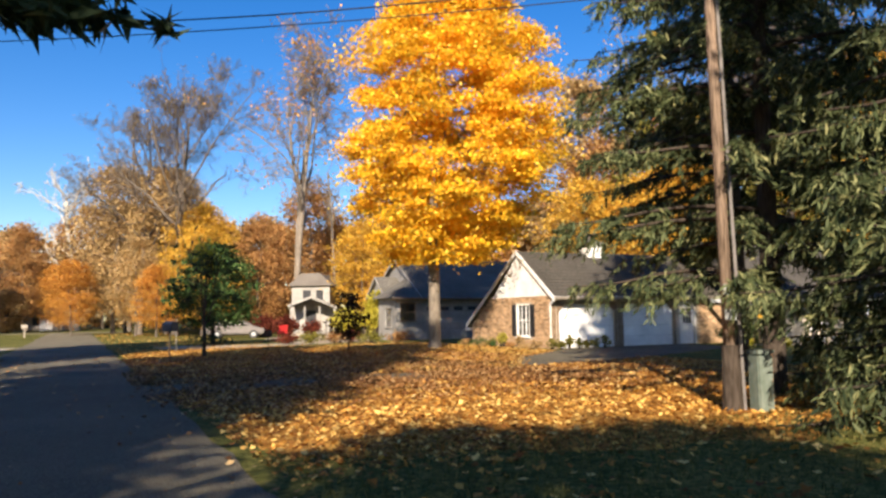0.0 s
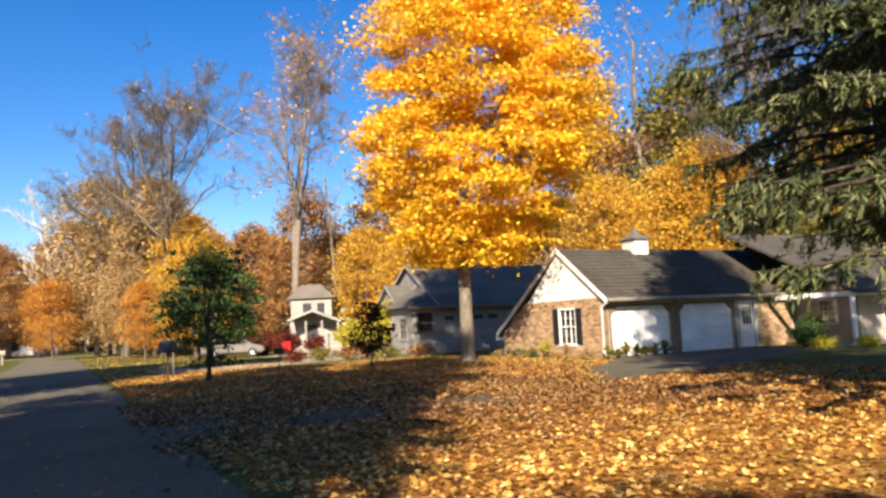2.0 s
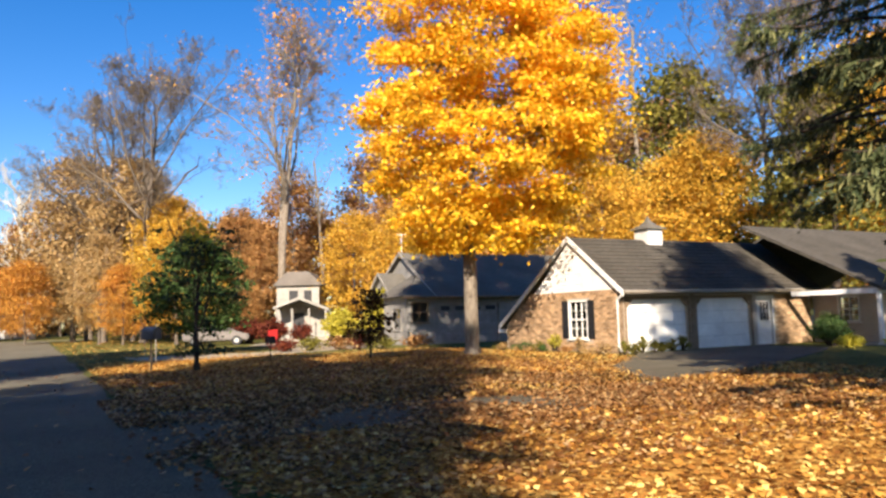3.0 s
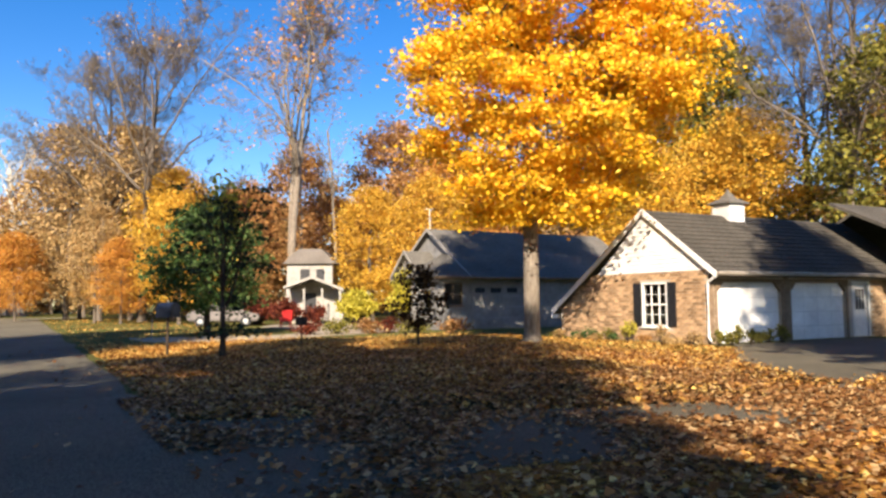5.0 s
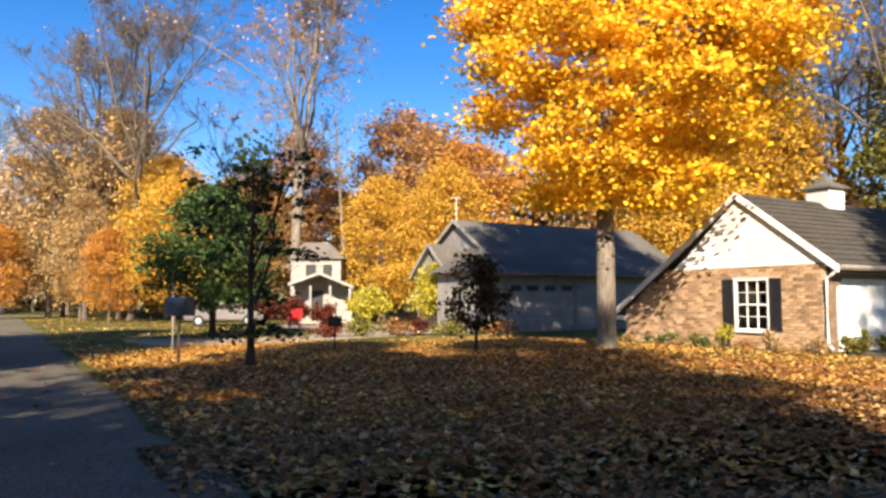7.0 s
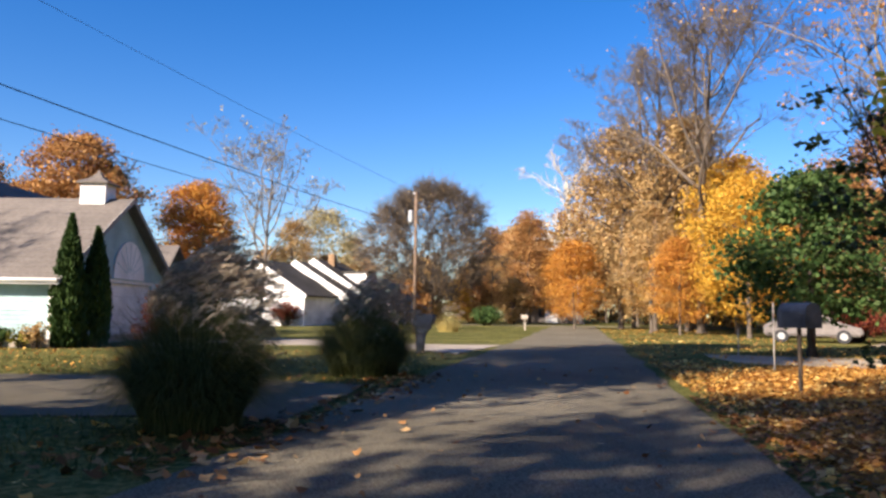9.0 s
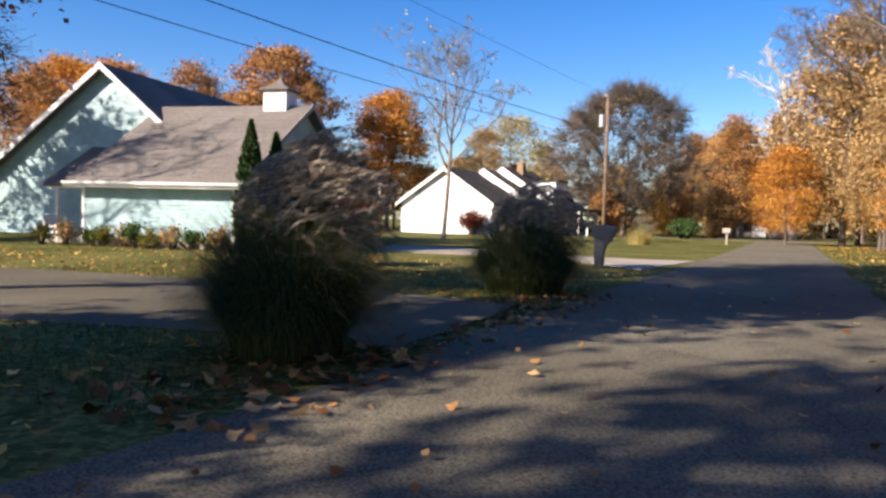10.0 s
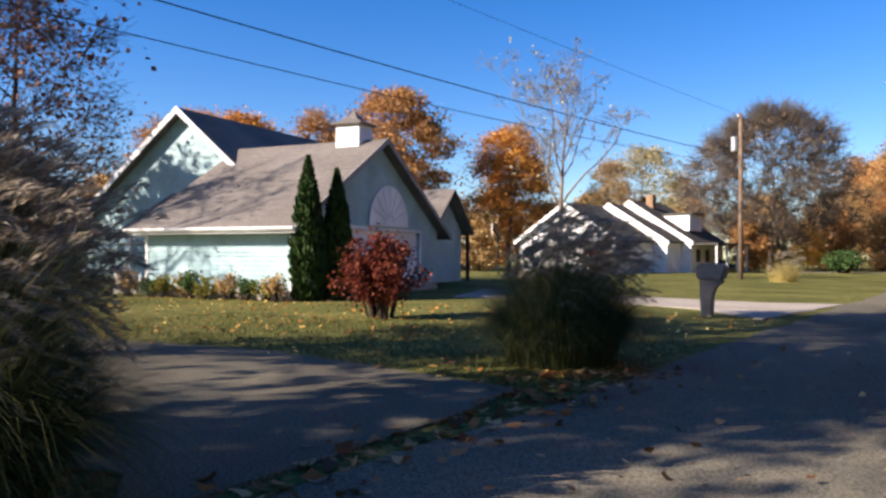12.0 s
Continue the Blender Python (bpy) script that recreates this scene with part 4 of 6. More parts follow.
def crown_tree(name, seed, H, zb, R, prof, clumps, per, leaf, bark, leaf_mat, label, trunk_r=0.25, twigs=4, flat=0.3, fork=None, limbs=12, wide=(0.5, 0.95), twig_r=0.008, category="tree", bark_limb=None, shift=(0, 0)):
    """A tree whose limbs reach out to sprays of leaves that fill a crown of a given outline."""
    rng = np.random.default_rng(seed)
    ob = thing(name, Matrix.Identity(4), label, category)
    rad = lambda t: np.interp(t, np.linspace(0, 1, len(prof)), prof)
    fork = fork or zb + 0.45 * (H - zb)
    trunk = [(np.array([0.0, 0, -0.1]), np.array([0.0, 0, 0.35]), trunk_r * 1.45, trunk_r)]
    p, r, n = np.array([0.0, 0, 0.35]), trunk_r, 10
    nodes, thick = [], []
    for i in range(n):
        q = p + np.array([rng.normal(0, 0.012 * H), rng.normal(0, 0.012 * H), (H * 0.93 - 0.35) / n]) * np.array([i > 1, i > 1, 1])
        r1 = trunk_r * (1 - 0.35 * (i + 1) / n) if q[2] < fork else r * 0.74
        trunk.append((p, q, r, max(r1, 0.02)))
        for f in (0.25, 0.5, 0.75, 1.0):
            z = p[2] + (q[2] - p[2]) * f
            if z > zb * 0.75:
                nodes.append(p + (q - p) * f), thick.append(r1 * 0.5)
        p, r = q, max(r1, 0.02)
    def spot(t, out):
        a = rng.uniform(0, 2 * math.pi)
        rr = R * rad(t) * out * (1 + 0.22 * noise.noise((math.cos(a) * 1.7 + seed, math.sin(a) * 1.7, (zb + (H - zb) * t) * 5.0 / H)))
        g = min(1.0, 2.2 * t + 0.25)
        return np.array([rr * math.cos(a) + shift[0] * g, rr * math.sin(a) + shift[1] * g, zb + (H - zb) * t])
    big, fine, pts = [], [], []
    goals = [(spot(rng.uniform(0.15, 0.95), 0.72), True) for _ in range(limbs)] + [(spot(rng.random() ** 0.9, rng.random() ** 0.33), False) for _ in range(clumps)]
    goals[limbs:] = sorted(goals[limbs:], key=lambda g: g[0][0] ** 2 + g[0][1] ** 2)
    for c, main in goals:
        nd = np.array(nodes)
        cost = np.linalg.norm(nd - c, axis=1) + 2.5 * np.maximum(0, nd[:, 2] - c[2]) + (0.0 if not main else 0.6 * np.abs(nd[:, 2] - (c[2] - 0.35 * math.hypot(c[0], c[1]))))
        k = int(np.argmin(cost))
        s0, w = nd[k], thick[k]
        steps = 5 if main else 2
        last, w0 = s0, min(w, 0.3 * trunk_r if main else 0.14 * trunk_r)
        for i in range(1, steps + 1):
            f = i / steps
            q = s0 + (c - s0) * f + np.array([0, 0, 0.10 * np.linalg.norm(c - s0) * math.sin(f * math.pi)]) + (rng.normal(0, 0.02 * np.linalg.norm(c - s0), 3) if i < steps else 0)
            w1 = max(w0 * (1 - 0.55 / steps), twig_r * 1.3)
            (big if main else fine).append((last, q, w0, w1))
            nodes.append(q), thick.append(w1 * 0.8)
            last, w0 = q, w1
        out = np.array([c[0], c[1], 0.25 * R])
        out = out / (np.linalg.norm(out) + 1e-9)
        for _ in range(twigs):
            e = c + (rng.normal(0, 0.5, 3) + out * 0.6) * R * 0.13
            fine.append((c, e, twig_r * 1.2, twig_r * 0.7))
            if twigs > 6:
                for _ in range(2):
                    fine.append((c + (e - c) * 0.6, e + rng.normal(0, 0.045 * R, 3) + out * 0.05 * R, twig_r, twig_r * 0.6))
        w = rng.uniform(*wide)
        bl = rng.normal(0, 1, (per, 3)) * np.array([w, w, w * flat])
        bl[:, 2] -= 0.10 * (bl[:, 0] ** 2 + bl[:, 1] ** 2)
        pts.append(c + bl)
    part("trunk", tubes_mesh("trunk", trunk, bark, 12), bark, ob)
    tagged(part("limb_frame", tubes_mesh("limb_frame", big, bark_limb or bark, 6), bark, ob), kind="stuff")
    tagged(part("twig_mass", tubes_mesh("twig_mass", fine, bark_limb or bark, 3), bark, ob), kind="stuff")
    if per:
        tagged(part("crown", leaf_mesh("crown", np.concatenate(pts), leaf, leaf_mat, rng, 0.5, 0.85), leaf_mat, ob), kind="stuff")
    return ob


def vase_tree(name, seed, H, fork, limbs, spread, trunk_r, bark, label, leaves=0, leaf=0.1, leaf_mat=None, scat=0.4, keep=0.3, kids=(0, 1.25, 1.5, 2.2, 0), thin=0.016, ratio=0.52, lean=(0.0, 0.0), leaders=1, wide=6.0, wob=0.17, category="tree"):
    """A trunk that parts into rising limbs, each dividing down to fine twigs; standing at the origin."""
    rng = np.random.default_rng(seed)
    cfg = dict(FOREST, steps=(9, 7, 5, 4, 3), kids=kids, ratio=(0, ratio, 0.55, 0.6, 0), thick=(0, 0.5, 0.55, 0.6, 0), angle=(0, 0.72, 0.75, 0.75, 0), wob=wob, lift=0.05, thin=thin)
    cfg["from"] = (0, 0.18, 0.12, 0.05, 0)
    segs, tips = [[] for _ in range(5)], []
    stem = []
    for k in range(leaders):
        p, r = np.array([0.12 * k * trunk_r * 10, 0.05 * k, -0.1]), trunk_r * (1 - 0.2 * k)
        d = np.array([lean[0] + 0.06 * k, lean[1] - 0.04 * k, 1.0])
        segs[0].append((p, p + np.array([0, 0, 0.45]), r * 1.5, r))
        n, top = 12, H * (0.80 - 0.08 * k)
        for i in range(n):
            d = d + rng.normal(0, 0.022 if i > 1 else 0.0, 3) * np.array([1, 1, 0])
            q = p + d * (top / n)
            r1 = r * (0.975 if q[2] < fork else 0.84)
            segs[0].append((p, q, r, r1))
            if q[2] > fork * 0.8:
                stem.append((q, r1))
            p, r = q, r1
    for k in range(limbs):
        q, r = stem[min(len(stem) - 1, int(len(stem) * (k + rng.random()) / limbs))]
        a = 2.4 * k + rng.normal(0, 0.3)
        tilt = spread * rng.uniform(0.55, 1.1) * (1.1 - 0.45 * k / limbs)
        e = np.array([math.sin(tilt) * math.cos(a), math.sin(tilt) * math.sin(a), math.cos(tilt)])
        room = (H - q[2]) / max(0.45, math.cos(tilt * 0.8))
        reach = min(room * 0.95, wide / max(math.sin(tilt), 0.4))
        grow(rng, q, e, reach * rng.uniform(0.75, 1.1), min(r * 0.6, 0.018 * reach), 1, cfg, segs, tips)
    ob = thing(name, Matrix.Identity(4), label, category)
    part("trunk", tubes_mesh("trunk", segs[0], bark, 10), bark, ob)
    tagged(part("limb_frame", tubes_mesh("limb_frame", segs[1], bark, 6), bark, ob), kind="stuff")
    tagged(part("twig_mass", tubes_mesh("twig_mass", segs[2] + segs[3] + segs[4], bark, 3), bark, ob), kind="stuff")
    if leaves:
        tp = np.array(tips)
        tp = tp[rng.random(len(tp)) < keep]
        pts = tp[rng.integers(0, len(tp), leaves)] + rng.normal(0, scat, (leaves, 3))
        tagged(part("crown", leaf_mesh("crown", pts, leaf, leaf_mat, rng, 0.4), leaf_mat, ob), kind="stuff")
    return ob


ROUND = (0.42, 0.80, 0.98, 1.0, 0.97, 0.93, 0.84, 0.62, 0.2)
DOME = (0.45, 0.8, 0.96, 1.0, 0.98, 0.93, 0.82, 0.62, 0.18)
TALL = (0.40, 0.75, 0.95, 1.0, 0.92, 0.85, 0.66, 0.45, 0.15)


def conifer(name, m, seed, height, radius, clear, label, mat, hang=0.55, dens=1.0, needle=0.045, trunk_r=0.22, only=None, extra=(), caught=0, more=0):
    """A spruce: whorls of sagging boughs hung with drooping needle sprays."""
    rng = np.random.default_rng(seed)
    ob = thing(name, m, label, "tree")
    part("trunk", tubes_mesh("trunk", [(np.array([0, 0, -0.1]), np.array([0, 0, height * 0.5]), trunk_r, trunk_r * 0.6), (np.array([0, 0, height * 0.5]), np.array([0, 0, height]), trunk_r * 0.6, 0.02)], BARK_D, 9), BARK_D, ob)
    boughs, c0, c1 = [], [], []
    z = clear
    todo = list(extra)
    while z < height - 0.3:
        f = (z - clear) / (height - clear)
        L = radius * (1 - f) ** 0.75 * (0.8 + 0.2 * min(1, f * 6 + 0.4))
        forced, todo = todo, []
        for k in range(rng.integers(5, 8) + len(forced) + (more if f < 0.3 else 0)):
            a = rng.uniform(0, 2 * math.pi)
            if only and not only(a):
                continue
            d = np.array([math.cos(a), math.sin(a), 0.0])
            ll = L * rng.uniform(0.7, 1.1)
            n = max(3, int(ll / 0.55))
            p = np.array([0.0, 0.0, z + rng.uniform(-0.35, 0.35)])
            if k < len(forced):
                p[2], a, ll = forced[k]
                d, n = np.array([math.cos(a), math.sin(a), 0.0]), int(ll / 0.55)
            for i in range(n):
                g = (i + 0.5) / n
                q = p + d * ll / n + np.array([0, 0, (0.22 - 0.75 * g + (0.55 * max(0, g - 0.65) / 0.35)) * ll / n * 0.8])
                boughs.append((p, q, 0.05 * (1 - g) + 0.012, 0.05 * (1 - g) + 0.008))
                side = np.array([-d[1], d[0], 0.0])
                for _ in range(int(rng.poisson(7.0 * dens * (0.35 + g)))):
                    o = p + (q - p) * rng.random()
                    sgn = rng.choice((-1, 1))
                    w = rng.uniform(0.25, 0.75) * (0.55 + 0.6 * (1 - abs(g - 0.5)))
                    e = o + (side * sgn * rng.uniform(0.25, 1.0) + d * rng.uniform(0.2, 0.9)) * w * 0.65 + np.array([0, 0, -hang * w * rng.uniform(0.5, 1.5)])
                    c0.append(o), c1.append(e)
                p = q
        z += 0.42 * (0.7 + 0.6 * (1 - f))
    tagged(part("bough_frame", tubes_mesh("bough_frame", boughs, BARK_D, 4), BARK_D, ob), kind="stuff")
    a, b = np.array(c0), np.array(c1)
    d = b - a
    ln = np.linalg.norm(d, axis=1, keepdims=True)
    pts, ways = [], []
    for f in (0.1, 0.25, 0.4, 0.55, 0.7, 0.85, 1.0):
        for s in (-1, 1):
            jit = rng.normal(0, 0.5, a.shape)
            pts.append(a + d * f + rng.normal(0, 0.03, a.shape))
            ways.append(d / (ln + 1e-6) + jit)
    pts, ways = np.concatenate(pts), np.concatenate(ways)
    tagged(part("needle_sprays", leaf_mesh("needle_sprays", pts, needle * 2.3, mat, rng, 0.15, 0.18, ways), mat, ob, "drooping dark green needle sprays"), kind="stuff")
    if caught:
        k = rng.integers(0, len(b), caught)
        tagged(part("caught_leaf_mass", leaf_mesh("caught_leaf_mass", b[k] + np.array([0, 0, 0.03]), 0.055, GOLD, rng, 0.4, 0.8), GOLD, ob, "yellow leaves caught in the boughs"), kind="stuff")
    return ob


mp = crown_tree("maple_tree", 11, 18.8, 4.3, 5.15, ROUND, 430, 300, 0.078, BARK, MAPLE, "tall maple in full bright yellow autumn leaf on the lawn", 0.29, 5, 0.36, 8.5, 16, (0.34, 0.66), bark_limb=BARK_D, shift=(1.0, 0.0))
mp.matrix_world = pose(-0.15, 37.9, 0)
part("cut_limb_collar", tube(bmesh.new(), [(0.0, -0.2, 3.3), (0.0, -0.42, 3.36)], [0.11, 0.08], 8), BARK_D, mp)
SPRUCE = "dark green spruce with drooping boughs"
conifer("spruce_tree", pose(7.4, 15.4, 0), 21, 15.5, 4.6, 2.5, SPRUCE + " and caught yellow leaves", NEEDLE, 0.6, 1.25, caught=90)
conifer("spruce_tree", pose(8.6, 20.6, 0), 22, 17.0, 5.6, 3.9, SPRUCE + " behind the utility pole", NEEDLE, 0.6, 1.0)
conifer("spruce_tree", pose(8.9, 10.7, 0), 23, 12.5, 3.9, 0.4, SPRUCE + " sweeping the ground", NEEDLE, 0.75, 1.4, caught=60, more=4)
# two spruces added to darken the wing with their shade; the second is unseen
conifer("spruce_tree", pose(14.6, 19.4, 0), 26, 15.5, 4.6, 0.8, SPRUCE + " added to shade the porch", NEEDLE, 0.6, 0.9)
conifer("spruce_tree", pose(20.0, 23.5, 0), 27, 16.5, 4.6, 1.0, SPRUCE + " added out of view for shade", NEEDLE, 0.6, 0.8)
for (x, y), sd, hh, rr in (((-9.4, 5.4), 24, 17.0, 4.2),):
    conifer("pine_tree", pose(x, y, 0), sd, hh, rr, 4.9, "tall pine beside the lane", PINE, 0.2, 0.6, 0.11, extra=[(5.3, 0.40, 8.0), (5.6, 0.32, 7.8), (5.9, 0.48, 7.7), (5.2, 0.36, 7.2)] if sd == 24 else ())

BAREC = dict(FOREST, steps=(9, 6, 4, 3, 3), kids=(1.1, 1.4, 1.4, 1.6, 0), ratio=(0.50, 0.5, 0.5, 0.55, 0), thick=(0.55, 0.5, 0.55, 0.6, 0), angle=(0.62, 0.6, 0.65, 0.7, 0), wob=0.13, lift=0.08, thin=0.017)
BAREC["from"] = (0.40, 0.25, 0.15, 0.1, 0)
THINC = dict(FOREST, kids=(1.0, 1.4, 1.6, 0), ratio=(0.28, 0.5, 0.5, 0), angle=(0.7, 0.7, 0.7, 0), taper=0.75, thin=0.015)
THINC["from"] = (0.5, 0.2, 0.1, 0)
WB = "at the wood's edge"
# kind: height of the built tree, and its maker
KINDS = {
    "orange": (14, lambda: crown_tree("orange_tree", 31, 14, 2.2, 4.4, DOME, 170, 100, 0.11, BARK_M, ORANGE, "tree in orange autumn leaf " + WB, 0.2, 4, 0.45)),
    "gold": (14, lambda: crown_tree("gold_tree", 32, 14, 1.8, 4.2, DOME, 170, 100, 0.108, BARK_M, GOLD, "tree in golden yellow autumn leaf " + WB, 0.2, 4, 0.45)),
    "rust": (18, lambda: crown_tree("rust_tree", 33, 18, 3.0, 5.0, TALL, 170, 85, 0.135, BARK_M, RUST, "tall tree with rust-brown autumn leaves", 0.25, 5, 0.5)),
    "tan": (18, lambda: crown_tree("tan_tree", 34, 18, 3.0, 5.2, TALL, 170, 75, 0.125, BARK_M, TAN, "tall half-bare tree with tan leaves", 0.25, 4, 0.6, twig_r=0.018)),
    "olive": (18, lambda: crown_tree("olive_tree", 36, 18, 3.0, 4.8, TALL, 140, 50, 0.15, BARK_D, OLIVE, "tree with olive and yellow leaves", 0.25, 4, 0.5)),
    "pale": (14, lambda: crown_tree("pale_tree", 37, 14, 2.0, 5.6, DOME, 150, 70, 0.13, BARK, PALE, "round tree with pale straw leaves", 0.2, 4, 0.5)),
    "oak": (17, lambda: crown_tree("oak_tree", 38, 17, 3.0, 5.6, DOME, 190, 140, 0.135, BARK_D, RUST, "round brown oak behind the house; small unseen copies only cast shade", 0.3, 4, 0.5)),
    "bare_wide": (26, lambda: vase_tree("bare_tree", 39, 26, 10.5, 15, 0.95, 0.32, BARK_M, "very tall bare tree with a spreading crown of grey twigs", 500, 0.10, TAN, 0.5, 0.2, kids=(0, 1.1, 1.35, 1.8, 0), wide=7.2, thin=0.016)),
    "bare_tall": (26, lambda: vase_tree("bare_tree", 146, 26, 10.5, 16, 0.75, 0.27, BARK, "very tall bare forked tree with orange remnants", 1500, 0.12, ORANGE, 0.5, 0.3, kids=(0, 1.05, 1.3, 1.8, 0), leaders=2, wide=4.6, thin=0.016)),
    "bare_thin": (26, lambda: tree("bare_tree", 40, 26, 0.24, THINC, 300, 0.12, 0.5, BARK, TAN, "tall slim bare trunk with few leaves", keep=0.1)),
    "sycamore": (24, lambda: tree("sycamore_tree", 41, 24, 0.40, dict(BAREC, steps=(9, 5, 4, 3), thin=0.035, kids=(1.0, 1.5, 1.5, 0), angle=(0.85, 0.7, 0.7, 0), wob=0.17), 0, 0.12, 0.5, BARK_W, TAN, "bare white-barked sycamore over the woods")),
    "brown_round": (17.5, lambda: crown_tree("bare_tree", 42, 17.5, 3.2, 8.6, DOME, 460, 12, 0.10, BARK_M, TAN, "broad bare tree with fine brown twigs on the lawn", 0.36, 16, 0.7, 5.0, 22, twig_r=0.024)),
    "sparse": (14, lambda: vase_tree("sparse_tree", 43, 14, 4.6, 14, 0.85, 0.16, BARK, "slender nearly bare young lawn tree; an unseen copy casts dapple", 420, 0.09, PALE, 0.25, 1.0, kids=(0, 0.95, 1.1, 1.4, 0), thin=0.012, lean=(-0.05, 0.03), wide=3.8)),
    "darkred": (14, lambda: crown_tree("oak_tree", 44, 14, 2.4, 5.5, DOME, 170, 26, 0.10, BARK_D, OXBLOOD, "oak with sparse dark red leaves beside the lawn", 0.26, 8, 0.6, twig_r=0.012)),
    # five oak shapes added out of view, only for the shadows they cast
    "giant_shade_oak": (27, lambda: crown_tree("oak_tree", 45, 27, 12, 3.3, DOME, 130, 80, 0.16, BARK_D, RUST, "unseen very tall oak with a high brown crown, added for shade", 0.28, 4, 0.5)),
    "broad_shade_oak": (22, lambda: crown_tree("oak_tree", 50, 22, 7, 3.4, DOME, 140, 120, 0.16, BARK_D, RUST, "unseen tall broad oak with brown leaves, added for shade", 0.26, 4, 0.5)),
    "spire_shade_oak": (24, lambda: crown_tree("oak_tree", 51, 24, 8, 1.7, DOME, 80, 65, 0.14, BARK_D, RUST, "unseen columnar oak with brown leaves, added for a narrow shadow", 0.2, 4, 0.5)),
    "low_shade_oak": (13, lambda: crown_tree("oak_tree", 52, 13, 3.5, 2.3, DOME, 80, 110, 0.14, BARK_D, RUST, "unseen small oak with brown leaves, added for shade", 0.16, 4, 0.5)),
    "slim_shade_oak": (17, lambda: crown_tree("oak_tree", 49, 17, 6, 2.0, DOME, 80, 110, 0.14, BARK_D, RUST, "unseen slim oak with a brown crown, added for shade", 0.18, 4, 0.5)),
    "filler": (13, lambda: crown_tree("wood_edge_tree", 47, 13, 0.5, 4.8, DOME, 90, 60, 0.26, BARK_D, TAN, "brushy tan tree deep in the woods", 0.2, 3, 0.6, twig_r=0.02)),
    "filler_orange": (13, lambda: crown_tree("wood_edge_tree", 48, 13, 0.5, 4.8, DOME, 90, 60, 0.26, BARK_D, RUST, "brushy rust-coloured tree deep in the woods", 0.2, 3, 0.6, twig_r=0.02)),
}
